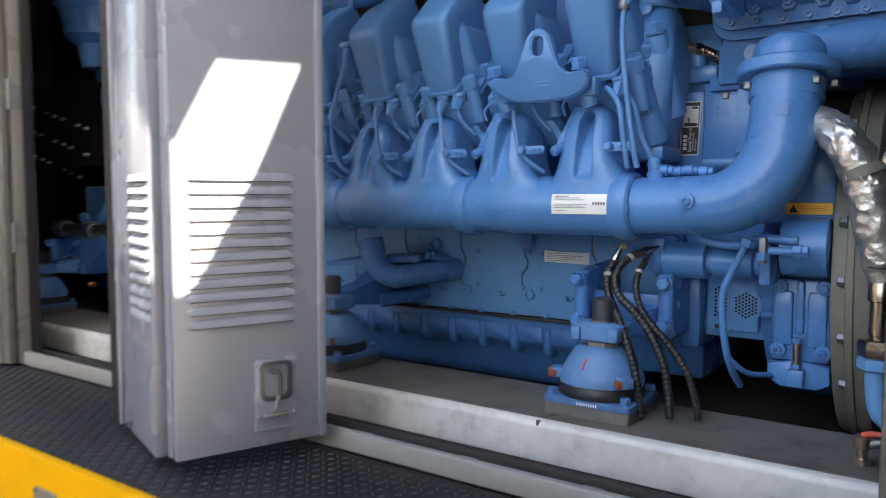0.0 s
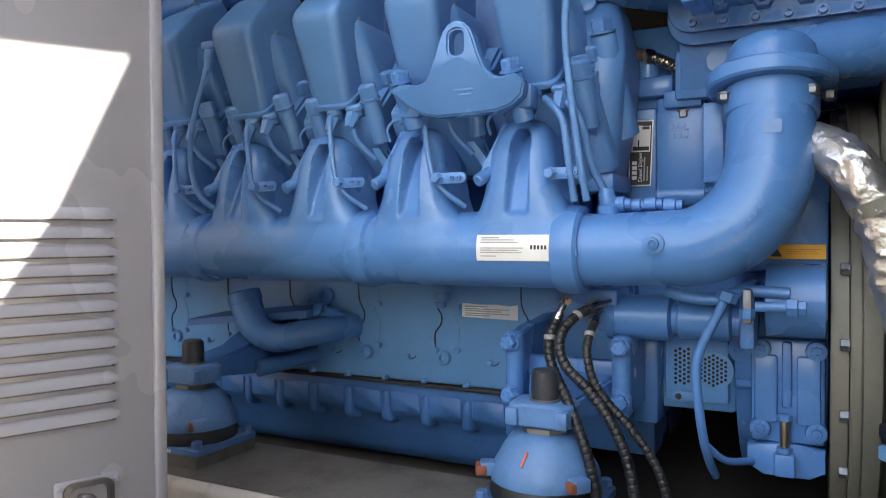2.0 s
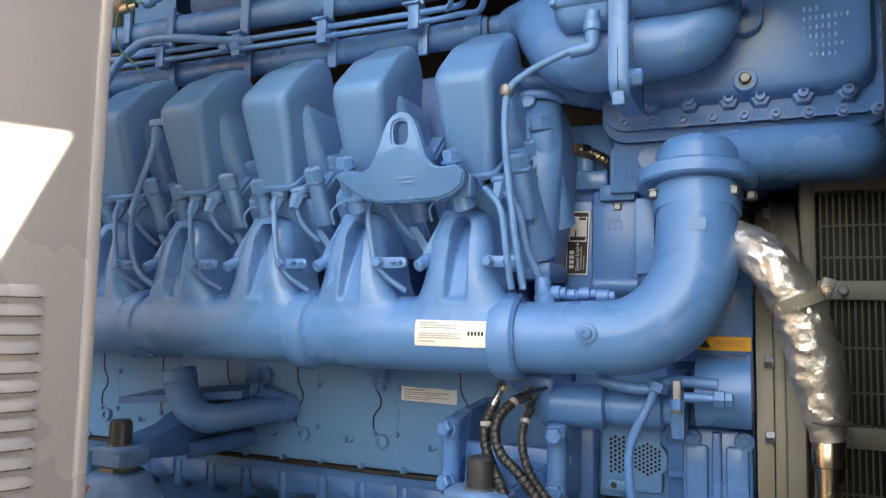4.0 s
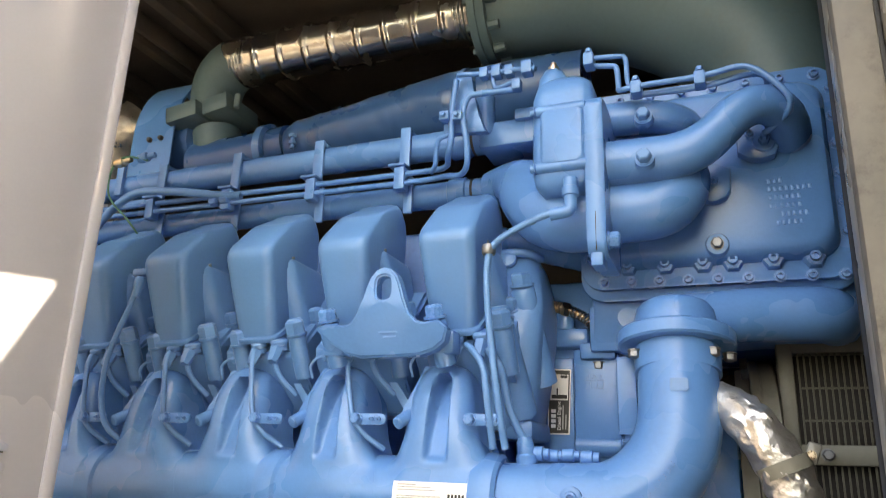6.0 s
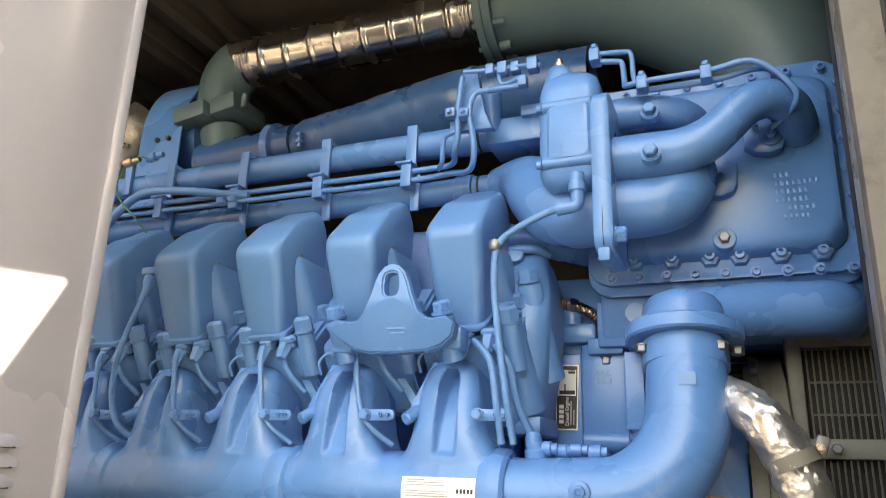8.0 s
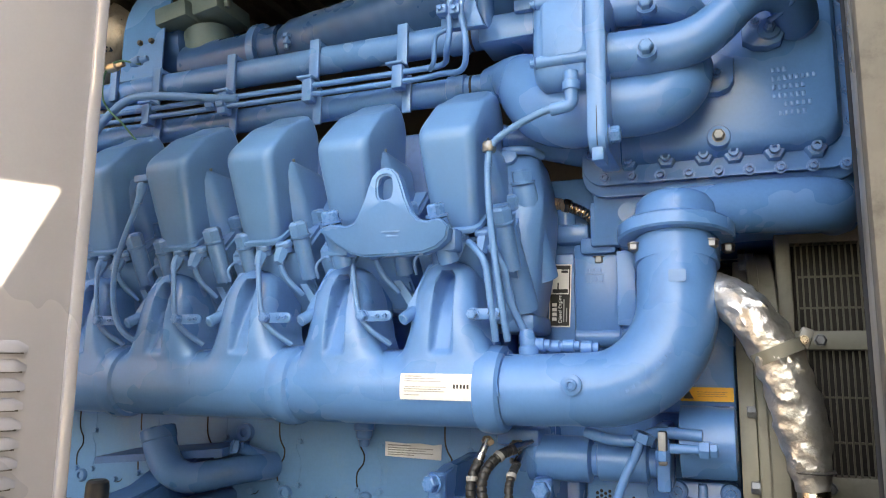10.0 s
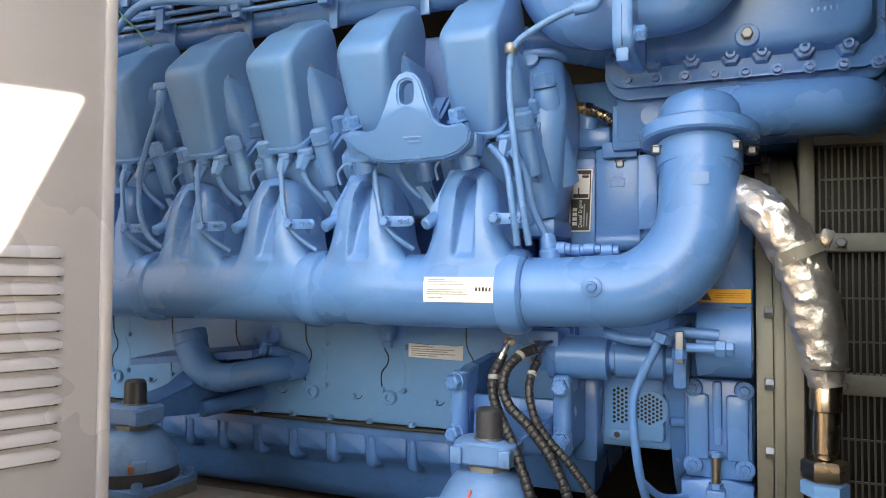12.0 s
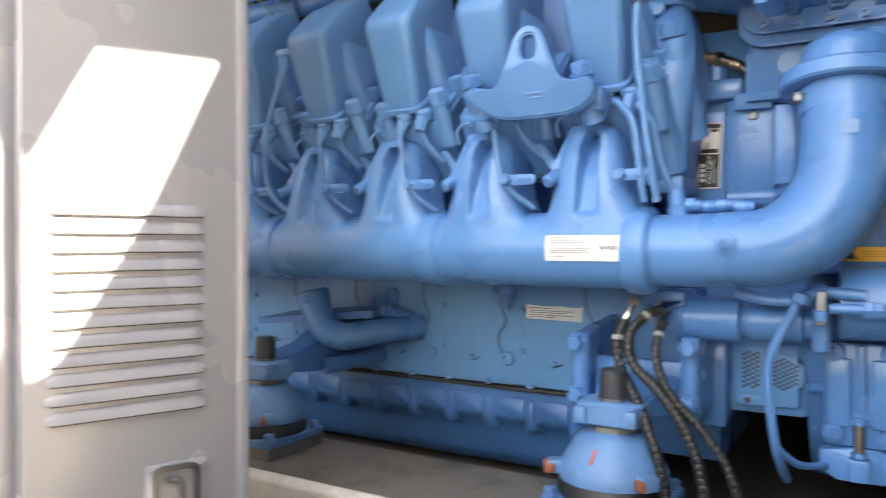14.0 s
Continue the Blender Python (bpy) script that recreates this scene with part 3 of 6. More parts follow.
def port(x):
    """An inlet port: flares out of the pipe, leans back to the head, with an arched recess that deepens upwards."""
    bm = bmesh.new()
    rings = []
    for i in range(61):
        z = 1.530 + 0.264 * i / 60
        w = float(np.interp(z, (1.53, 1.575, 1.60, 1.62, 1.645, 1.683, 1.73, 1.76, 1.778, 1.788, 1.794), (0.116, 0.112, 0.102, 0.089, 0.0785, 0.0705, 0.064, 0.056, 0.047, 0.035, 0.016)))
        front = float(np.interp(z, (1.53, 1.60, 1.64, 1.683, 1.73, 1.77, 1.785, 1.794), (2.3925, 2.3940, 2.3945, 2.3985, 2.410, 2.428, 2.440, 2.452)))
        back = 2.50 + 0.06 * i / 60
        cx = x + 0.016 - 0.014 * i / 60
        ring = []
        for k in range(81):
            a = -math.pi / 2 + math.pi * k / 80
            px = math.copysign(abs(math.sin(a)) ** 0.8, a)
            yy = front + 0.042 * (1 - math.sqrt(max(0.0, 1 - abs(px) ** 3.4)))
            if 1.603 < z < 1.772:
                v = (z - 1.603) / 0.169
                sw = (0.0225 - 0.006 * v) * math.sqrt(max(0.0, 1 - max(0.0, (v - 0.86) / 0.14) ** 2))
                off = abs(cx + px * w - (x + 0.012))
                t = min(1.0, max(0.0, (sw - off) / 0.008 + 0.4))
                t = t * t * (3 - 2 * t)
                yy += (0.010 + 0.046 * v) * t * min(1.0, v * 14)
            if z < AZ + AR:      # soft run-out into the round pipe
                pipe = AY - math.sqrt(max(0.0, AR**2 - (z - AZ) ** 2)) - 0.0004
                h = max(0.0, 1 - abs(yy - pipe) / 0.016)
                yy = min(yy, pipe) - h * h * 0.004
            ring.append((cx + px * w, yy, z))
        ring += [(cx + w, back, z), (cx, back + 0.004, z), (cx - w, back, z)]
        rings.append(ring)
    loft(bm, rings)
    return bm


for k in range(8):
    x = -0.965 - P * k
    po = part("inlet_port", port(x), BLUE, mani, sharp=75)
    lug = part("port_lug", made(rod, (x - 0.054, 2.425, 1.692), (x - 0.067, 2.391, 1.672), 0.0125, 14, 0.003), BLUE, mani)
    bm = bmesh.new()
    loft(bm, [[(x - 0.034 + a, 2.452, 1.742 + b) for a, b in ((-0.014, 0), (0.014, 0), (0.014, 0.05), (-0.006, 0.05))], [(x - 0.060 + a, 2.415, 1.684 + b) for a, b in ((-0.012, -0.014), (0.014, -0.014), (0.014, 0.014), (-0.012, 0.014))]])
    bmesh.ops.bevel(bm, geom=list(bm.edges), offset=0.004, segments=2, affect="EDGES")
    part("port_web", bm, BLUE, mani)
    cp = part("clamp_bar", made(prism, rounded(0.072, 0.021, 0.010), (x + 0.105, 2.404, 1.681), X, Z, 0.008, 0.002), BLUE, mani)
    bolt(cp, (x + 0.079, 2.395, 1.681), -Y, 0.020, "hex", BLUE)
    bolt(cp, (x + 0.112, 2.3955, 1.681), -Y, 0.009, "cap", BLUE)
    bolt(cp, (x + 0.128, 2.3955, 1.681), -Y, 0.009, "cap", BLUE)

def on_pipe(x0, x1, a0, a1, lift, steps=6):
    """A sheet lying on the round pipe between two angles about it."""
    rows = []
    for k in (lift, lift - 0.0012):
        for x in (x0, x1):
            rows.append([(x, AY - (AR + k) * math.cos(t), AZ + (AR + k) * math.sin(t)) for t in (a0 + (a1 - a0) * i / steps for i in range(steps + 1))])
    bm = bmesh.new()
    loft(bm, [rows[0], rows[1], rows[3], rows[2], rows[0]], False)
    bmesh.ops.remove_doubles(bm, verts=bm.verts, dist=1e-6)
    return bm


lab = part("data_label", on_pipe(-1.031, -0.878, radians(-15), radians(21), 0.0040), WHITE, mani, "white label with small print")
for a, b, x0, x1 in ((16, 18.0, -1.022, -0.985), (13, 14.5, -1.022, -0.955), (9.5, 11, -1.022, -0.945), (2, 3.2, -1.022, -0.935), (-1, 0.2, -1.022, -0.945), (-4, -2.8, -1.022, -0.938), (-9, -7.8, -1.022, -0.99)):
    part("print_line", on_pipe(x0, x1, radians(a), radians(b), 0.0048, 2), GREYINK, lab)
for k in range(5):
    part("print_mark", on_pipe(-0.921 + k * 0.0068, -0.917 + k * 0.0068, radians(1), radians(6.5), 0.0048, 2), INK, lab)

# delivery elbow up to the charge air cooler
elbow_pts = [(-0.845, AY, AZ), (-0.78, AY, AZ), (-0.715, AY, AZ + 0.003)]
for a in range(15, 91, 15):
    bulge = 0.007 * math.sin(radians(2 * a))
    elbow_pts.append((-0.700 + 0.178 * math.sin(radians(a)) + bulge, AY + 0.03 * (a / 90) ** 2, AZ + 0.180 - 0.178 * math.cos(radians(a)) - bulge))
elbow_pts += [(-0.5215, AY + 0.042, 1.765), (-0.522, AY + 0.055, 1.812)]
bm = bmesh.new()
tube(bm, elbow_pts, [0.0675, 0.0675, 0.067, 0.069, 0.072, 0.074, 0.074, 0.073, 0.072, 0.071, 0.071], 40, 0.014)
elb = part("delivery_elbow", bm, BLUE, engine, "wide blue pipe elbow", 60)
part("plug_boss", made(lathe, (-0.700, AY - 0.066, AZ + 0.012), -Y, [(0, 0.019), (0.006, 0.019), (0.008, 0.016), (0.008, 0.011), (0.013, 0.010), (0.015, 0.006), (0.011, 0.005)], 20), BLUE, elb)
bm = bmesh.new()
lathe(bm, (-0.522, AY + 0.050, 1.768), (0, 0.24, 1), [(0, 0.0715), (0.004, 0.0775), (0.05, 0.0785), (0.054, 0.073)], 40)
part("elbow_collar", bm, BLUE, elb)
for k in range(9):
    u = (k - 4) / 4
    a = radians(43 + u * 15)
    c = Vector((-0.693 + 0.190 * math.sin(a), AY + 0.008, AZ + 0.173 - 0.190 * math.cos(a)))
    tx = Vector((math.cos(a), 0, math.sin(a)))
    bm = bmesh.new()
    box(bm, c - Y * 0.0735, (0.005, 0.004, 0.008), Matrix((tx, Y, tx.cross(Y))).transposed())
    part("cast_mark", bm, BLUE, elb)
bm = bmesh.new()
prism(bm, rounded(0.030, 0.022, 0.003), (-0.515, 2.4214, 1.745), X, Z, 0.0012)
part("cast_mark", bm, BLUE, elb)

# ring flange over the elbow
bm = bmesh.new()
axis = Vector((0, 0.16, 1)).normalized()
lathe(bm, (-0.524, 2.532, 1.822), axis, [(0, 0.076), (0.0, 0.104), (0.004, 0.108), (0.026, 0.108), (0.031, 0.103), (0.033, 0.074)], 48)
ring = part("ring_flange", bm, BLUE, engine)
for sx in (-1, 1):
    bolt(ring, (-0.526 + sx * 0.069, 2.482, 1.815), -axis, 0.021, "hex", ZINC)
bolt(ring, (-0.43, 2.55, 1.815), -axis, 0.021, "hex", ZINC)
bm = bmesh.new()
lathe(bm, (-0.524, 2.538, 1.852), axis, [(0, 0.079), (0.004, 0.0755), (0.028, 0.0755), (0.044, 0.0725), (0.056, 0.064), (0.064, 0.050), (0.068, 0.025), (0.069, 0.001)], 40)
part("inlet_dome", bm, BLUE, engine)
bm = bmesh.new()
tube(bm, [(-0.53, 2.575, 1.888), (-0.46, 2.595, 1.893), (-0.39, 2.615, 1.899), (-0.34, 2.625, 1.900), (-0.275, 2.630, 1.900), (-0.245, 2.65, 1.900), (-0.232, 2.69, 1.900), (-0.230, 2.73, 1.900)], [0.050, 0.051, 0.053, 0.053, 0.053, 0.053, 0.050, 0.048], 28)
part("lower_header", bm, BLUE, engine)

# charge air cooler
cool = part("cooler_case", made(span, (-0.705, 2.668, 1.86), (-0.190, 3.3, 2.42), 0.012), BLUE, engine)
fx, fz = (-0.722 - 0.183) / 2, (1.948 + 2.425) / 2
fw, fh = 0.539, 0.477
part("cooler_flange", made(prism, rounded(fw, fh, 0.05, 6, fx, fz), (0, 2.664, 0), X, Z, 0.016, 0.004), BLUE, cool)
part("cooler_flange", made(prism, rounded(fw - 0.008, fh - 0.020, 0.045, 6, fx, fz + 0.012), (0, 2.646, 0), X, Z, 0.016, 0.003), BLUE, cool)
bm = bmesh.new()
cx, cz = (-0.683 - 0.212) / 2, 2.199
rings = []
for k, w, h, r in ((2.648, 0.482, 0.392, 0.045), (2.640, 0.482, 0.392, 0.045), (2.636, 0.472, 0.384, 0.042), (2.624, 0.468, 0.380, 0.042), (2.606, 0.460, 0.370, 0.05), (2.594, 0.446, 0.356, 0.05), (2.587, 0.42, 0.332, 0.05)):
    rings.append([(a, k, b) for a, b in rounded(w, h, r, 6, cx, cz)])
loft(bm, rings)
cov = part("cooler_cover", bm, BLUE, cool, "smooth blue cast cooler cover", 30)
for k in range(9):
    bolt(cov, (-0.670 + 0.0573 * k, 2.629, 1.985 - 0.0013 * k), -Y, 0.0165, "cap", BLUE)
for x in (-0.618, -0.542, -0.468, -0.411, -0.336, -0.262):
    z = 2.0165 - 0.020 * (x + 0.62)
    part("bolt_pocket", made(lathe, (x, 2.640, z), -Y, [(0, 0.024), (0.022, 0.020), (0.024, 0.018)], 6), BLUE, cov)
    bolt(cov, (x, 2.615, z), -Y, 0.020, "cap", BLUE)
for k in range(6):
    bolt(cov, (-0.1985, 2.629, 2.06 + 0.062 * k), -Y, 0.0175, "cap", BLUE)
for k in range(7):
    bolt(cov, (-0.62 + 0.066 * k, 2.629, 2.407), -Y, 0.0175, "cap", BLUE)
bolt(cov, (-0.700, 2.629, 2.04), -Y, 0.0175, "cap", BLUE)
part("drain_boss", made(lathe, (-0.437, 2.605, 2.040), -Y, [(0, 0.026), (0.016, 0.024), (0.021, 0.021), (0.022, 0.015)], 24), BLUE, cov)
bolt(cov, (-0.437, 2.583, 2.040), -Y, 0.021, "hex", ZINC)
# raised casting figures, too worn to read
row_z = 2.163
for n_row, marks in enumerate(((0, 3), (0, 8), (0, 6), (0, 6), (2, 7), (1, 6))):
    for k in range(*marks):
        bm = bmesh.new()
        box(bm, (-0.332 + k * 0.0103, 2.5862, row_z - n_row * 0.0178), (0.0068, 0.0022, 0.0100), None, 0.0008)
        part("cast_mark", bm, BLUE, cov)
bm = bmesh.new()
span(bm, (-0.712, 2.672, 1.845), (-0.61, 2.9, 1.945), 0.006)
part("cooler_foot", bm, BLUE, cool)
part("cooler_foot", made(lathe, (-0.628, 2.675, 1.915), -Y, [(0, 0.024), (0.009, 0.022)], 20), BLUE, cool)

# ---- cylinder heads ----
def cover(x):
    """A rocker cover that leans out over the head, with soft corners."""
    bm = bmesh.new()
    rings = []
    rows = [(2.446, 1.846, 2.60, 1.965, 0.041, 0.015), (2.438, 1.852, 2.60, 1.968, 0.0465, 0.023), (2.430, 1.866, 2.60, 1.985, 0.0500, 0.023), (2.400, 1.945, 2.595, 2.05, 0.0560, 0.023),
            (2.378, 2.004, 2.588, 2.11, 0.0600, 0.023), (2.3715, 2.022, 2.586, 2.120, 0.0608, 0.023), (2.3700, 2.033, 2.584, 2.128, 0.0608, 0.023), (2.3720, 2.043, 2.582, 2.136, 0.0604, 0.023),
            (2.3770, 2.052, 2.58, 2.144, 0.0598, 0.023), (2.3840, 2.061, 2.578, 2.150, 0.0590, 0.023), (2.4200, 2.098, 2.57, 2.166, 0.0565, 0.023), (2.4400, 2.118, 2.56, 2.176, 0.0545, 0.023),
            (2.4500, 2.126, 2.555, 2.180, 0.0520, 0.023), (2.4620, 2.133, 2.55, 2.182, 0.0470, 0.015), (2.4740, 2.137, 2.54, 2.182, 0.0390, 0.013)]
    for fy, fz, by, bz, w, r in rows:
        d = Vector((0, by - fy, bz - fz))
        n = d.length
        d.normalize()
        rings.append([Vector((x, fy, fz)) + X * a + d * (b + n / 2) for a, b in rounded(2 * w, n, r, 5)])
    loft(bm, rings)
    return bm


for k in range(8):
    cx, px = -0.940 - P * k, -0.965 - P * k
    bm = bmesh.new()
    sec = [(2.56, 1.70), (2.500, 1.765), (2.462, 1.80), (2.452, 1.835), (2.60, 1.985), (2.76, 1.93), (2.80, 1.70)]
    loft(bm, [[(cx + s, y, z) for y, z in sec] for s in (-0.092, 0.112)])
    bmesh.ops.bevel(bm, geom=list(bm.edges), offset=0.008, segments=2, affect="EDGES")
    head = part("cylinder_head", bm, BLUEH, engine)
    c = part("rocker_cover", cover(cx), BLUEH, head, "faded blue cast rocker cover", 50)
    bm = bmesh.new()
    d = Vector((0, 0.165, 0.118)).normalized()
    prism(bm, rounded(0.112, 0.21, 0.024, 5), (cx, 2.516, 1.905), X, d, 0.010, 0.003)
    part("cover_rim", bm, BLUEH, head)
    bm = bmesh.new()
    rings = []
    for z, x1, yf in ((1.885, 0.090, 2.512), (1.93, 0.088, 2.492), (1.98, 0.080, 2.470), (2.015, 0.073, 2.456), (2.032, 0.068, 2.450), (2.041, 0.063, 2.450), (2.046, 0.057, 2.452)):
        yb = 2.590
        rings.append([(cx + a, b, z) for a, b in ((0.030, yf - 0.012), (0.055, yf - 0.014), (x1 - 0.012, yf - 0.004), (x1 - 0.004, yf + 0.004), (x1, yf + 0.016), (x1 - 0.004, yb), (0.030, yb))])
    loft(bm, rings)
    part("cover_rib", bm, BLUEH, head, "", 50)
    bolt(head, (cx + 0.054, 2.468, 2.041), (0.25, -0.35, 0.9), 0.014, "hex", ZINC)
    up = Vector((-0.05, -0.42, 0.9))
    bolt(head, (px - 0.020, 2.448, 1.846), up, 0.040, "tall", BLUEH)
    bolt(head, (px + 0.122, 2.451, 1.864), up, 0.040, "tall", BLUEH)
    bolt(head, (px + 0.122, 2.53, 1.912), up, 0.034, "tall", BLUEH)
    for a, z, s in ((0.033, 1.838, 0.019), (0.086, 1.843, 0.021)):
        nut = part("injector_nut", made(lathe, (px + a, 2.452, z - 0.012), up, [(0, s * 0.8), (0.012, s * 0.8), (0.014, s), (0.022, s), (0.026, s * 0.8)], 16), BLUEH, head)
        part("nut_collar", made(lathe, (px + a, 2.436, z - 0.012), (0.0, -0.45, -0.9), [(0, s * 0.75), (0.02, s * 0.65), (0.034, s * 0.5)], 6), BLUEH, nut)
    if k:
        bm = bmesh.new()
        tube(bm, [(px + 0.033, 2.43, 1.83), (px + 0.037, 2.418, 1.81), (px + 0.048, 2.408, 1.76), (px + 0.066, 2.400, 1.69), (px + 0.090, 2.405, 1.655), (px + 0.125, 2.43, 1.625)], 0.0058, 10, 0.0022,
             wave=lambda s, r: r + (0.00045 * math.sin(s * 900) if s > 0.03 else 0.001))
        part("injector_hose", bm, BLUEH, head)
    bm = bmesh.new()
    tube(bm, [(px + 0.086, 2.428, 1.828), (px + 0.088, 2.43, 1.80), (px + 0.098, 2.44, 1.77), (px + 0.122, 2.47, 1.735)], 0.0062, 10)
    part("fuel_pipe", bm, BLUEH, head)
    if not k:
        continue
    bm = bmesh.new()
    tube(bm, [(px + 0.195, 2.46, 1.815), (px + 0.178, 2.455, 1.812), (px + 0.163, 2.455, 1.795), (px + 0.166, 2.462, 1.77)], 0.0035, 8, 0.004)
    part("leak_pipe", bm, BLUEH, head)
    part("leak_nut", made(lathe, (px + 0.19, 2.458, 1.812), (1, 0.1, 0.3), [(0, 0.008), (0.018, 0.008)], 6), BLUEH, head)
    bm = bmesh.new()
    span(bm, (px + 0.085, 2.64, 1.60), (px + 0.15, 2.75, 1.80), 0.006)
    part("valley_web", bm, BLUEP, head)
    bm = bmesh.new()
    loft(bm, [[(px + a, 2.50, z) for a, z in ((0.07, 1.80), (0.085, 1.80), (0.145, 1.72), (0.13, 1.71))], [(px + a, 2.56, z) for a, z in ((0.07, 1.80), (0.085, 1.80), (0.145, 1.72), (0.13, 1.71))]])
    part("head_rib", bm, BLUEP, head)

# pan's deep blue here paints in the shade behind the rocker covers
part("exhaust_shield", made(span, (-3.4, 2.70, 1.56), (-0.905, 2.90, 2.165), 0.02), PAN, engine)
for k in range(8):
    part("shield_bolt", made(lathe, (-0.80 - P * k - 0.235, 2.70, 2.03), (0, -1, 0.3), [(0, 0.022), (0.02, 0.02), (0.022, 0.014), (0.035, 0.014)], 12), BLUEH, engine)

# end casting beside the last head
bm = bmesh.new()
rings = []
for z, x1, y0, lip in ((1.655, -0.815, 2.600, 0.010), (1.69, -0.812, 2.575, 0.012), (1.78, -0.796, 2.528, 0.020), (1.86, -0.786, 2.510, 0.026), (1.92, -0.783, 2.518, 0.026), (1.98, -0.792, 2.550, 0.022), (2.03, -0.805, 2.580, 0.018), (2.048, -0.815, 2.598, 0.012), (2.054, -0.825, 2.615, 0.010)):
    rings.append([(-0.905, y0 + 0.004, z), (x1 - lip - 0.022, y0, z), (x1 - lip, y0 + 0.003, z), (x1 - 0.004, y0 + 0.018, z), (x1, y0 + 0.034, z), (x1 - 0.006, 2.70, z), (-0.905, 2.70, z)])
loft(bm, rings)
endc = part("end_casting", bm, BLUEH, engine, "", 50)
bm = bmesh.new()
loft(bm, [[(-0.900, y0, z), (x1 - 0.018, y0, z), (x1 - 0.005, y0 + 0.006, z), (x1, y0 + 0.02, z), (x1 + 0.012, 2.60, z), (-0.900, 2.60, z)] for z, x1, y0 in ((1.67, -0.845, 2.545), (1.72, -0.838, 2.518), (1.80, -0.830, 2.492), (1.855, -0.826, 2.480), (1.872, -0.829, 2.484), (1.880, -0.838, 2.500))])
part("casting_step", bm, BLUEH, endc, "", 50)
part("back_pipe", made(tube, [(-1.05, 2.72, 2.13), (-0.93, 2.715, 2.118), (-0.86, 2.712, 2.108), (-0.78, 2.71, 2.085), (-0.70, 2.70, 2.06)], 0.034, 22), BLUE, engine)
for a, b, z, n in ((-0.852, 2.474, 1.880, 0.19), (-0.822, 2.522, 1.960, 0.20)):
    foot = Vector((0.018, 0.100, -n))
    part("bolt_post", made(lathe, (a, b, z), foot, [(0, 0.021), (0.004, 0.025), (0.05, 0.026), (n * 0.6, 0.030), (n * 1.05, 0.034)], 22), BLUEH, endc, "", 60)
    bolt(endc, (a, b, z), (-0.05, -0.3, 0.95), 0.041, "hex", BLUEH)
part("casting_lip", made(tube, [(-0.90, 2.585, 2.050), (-0.86, 2.578, 2.052), (-0.822, 2.590, 2.050), (-0.806, 2.62, 2.045)], 0.010, 12), BLUEH, endc)
part("casting_boss", made(lathe, (-0.868, 2.575, 2.035), (0.1, -1, 0.35), [(0, 0.020), (0.008, 0.018), (0.010, 0.010)], 16), BLUEH, endc)
bm = bmesh.new()
span(bm, (-0.872, 2.545, 1.652), (-0.806, 2.70, 1.692), 0.010)
part("casting_foot", bm, BLUEH, endc)

# lifting eye across two heads
bm = bmesh.new()
out = [(-1.195, 1.850), (-1.165, 1.860), (-1.13, 1.855), (-1.113, 1.859), (-1.101, 1.872), (-1.088, 1.902), (-1.080, 1.928), (-1.072, 1.947), (-1.060, 1.960), (-1.044, 1.965), (-1.028, 1.960), (-1.016, 1.947), (-1.008, 1.928), (-1.000, 1.902), (-0.987, 1.872), (-0.975, 1.859), (-0.958, 1.855),
       (-0.93, 1.858), (-0.913, 1.844), (-0.922, 1.820), (-0.945, 1.805), (-0.975, 1.797), (-1.03, 1.795), (-1.10, 1.795), (-1.13, 1.801), (-1.16, 1.820)]
inn = [(-1.043 + 0.0160 * math.cos(a), 1.924 + 0.0115 * math.sin(a) + max(-0.0125, min(0.0125, 0.03 * math.sin(a)))) for a in (2 * math.pi * k / 18 for k in range(18))]
edges = []
for loop in (out, inn):
    vs = [bm.verts.new((x, 2.352, z)) for x, z in loop]
    edges += [bm.edges.new((vs[i], vs[(i + 1) % len(vs)])) for i in range(len(vs))]
bmesh.ops.triangle_fill(bm, edges=edges, use_beauty=True)
grown = bmesh.ops.extrude_face_region(bm, geom=list(bm.faces))
bmesh.ops.translate(bm, vec=(0, -0.030, 0), verts=[v for v in grown["geom"] if isinstance(v, bmesh.types.BMVert)])
bmesh.ops.recalc_face_normals(bm, faces=bm.faces)
bmesh.ops.bevel(bm, geom=[e for e in bm.edges if len(e.link_faces) == 2 and e.calc_face_angle(0) > 1.2], offset=0.004, segments=3, affect="EDGES")
for v in bm.verts:
    if v.co.z < 1.868:
        v.co.y += 0.45 * (1.868 - v.co.z)
eye = part("lifting_eye", bm, BLUE, engine, "blue steel lifting eye bracket")
for a, b in ((-1.188, 1.872), (-0.953, 1.870)):
    part("spacer", made(rod, (a + 0.012, 2.41, b - 0.085), (a, 2.372, b - 0.004), 0.021, 18, 0.002), BLUE, eye)
    bolt(eye, (a, 2.372, b), (-0.05, -0.35, 0.93), 0.036, "hex", BLUE)
for x0, x1 in ((-1.20, -1.15), (-0.955, -0.915)):
    part("eye_foot", made(span, (x0, 2.375, 1.802), (x1, 2.42, 1.848), 0.008), BLUE, eye)
bars(eye, (0, 2.3375, 0), X, Z, [(-1.055, 1.838, 0.045, 0.003), (-1.045, 1.829, 0.026, 0.003)], BLUE)

# braided sender cables
def braid(name, pts, r, parent, material=None, label=""):
    bm = bmesh.new()
    tube(bm, pts, r, 10, 0.0022, wave=lambda s, q: q + 0.0005 * math.sin(s * 900))
    return part(name, bm, material or BLUEH, parent, label)


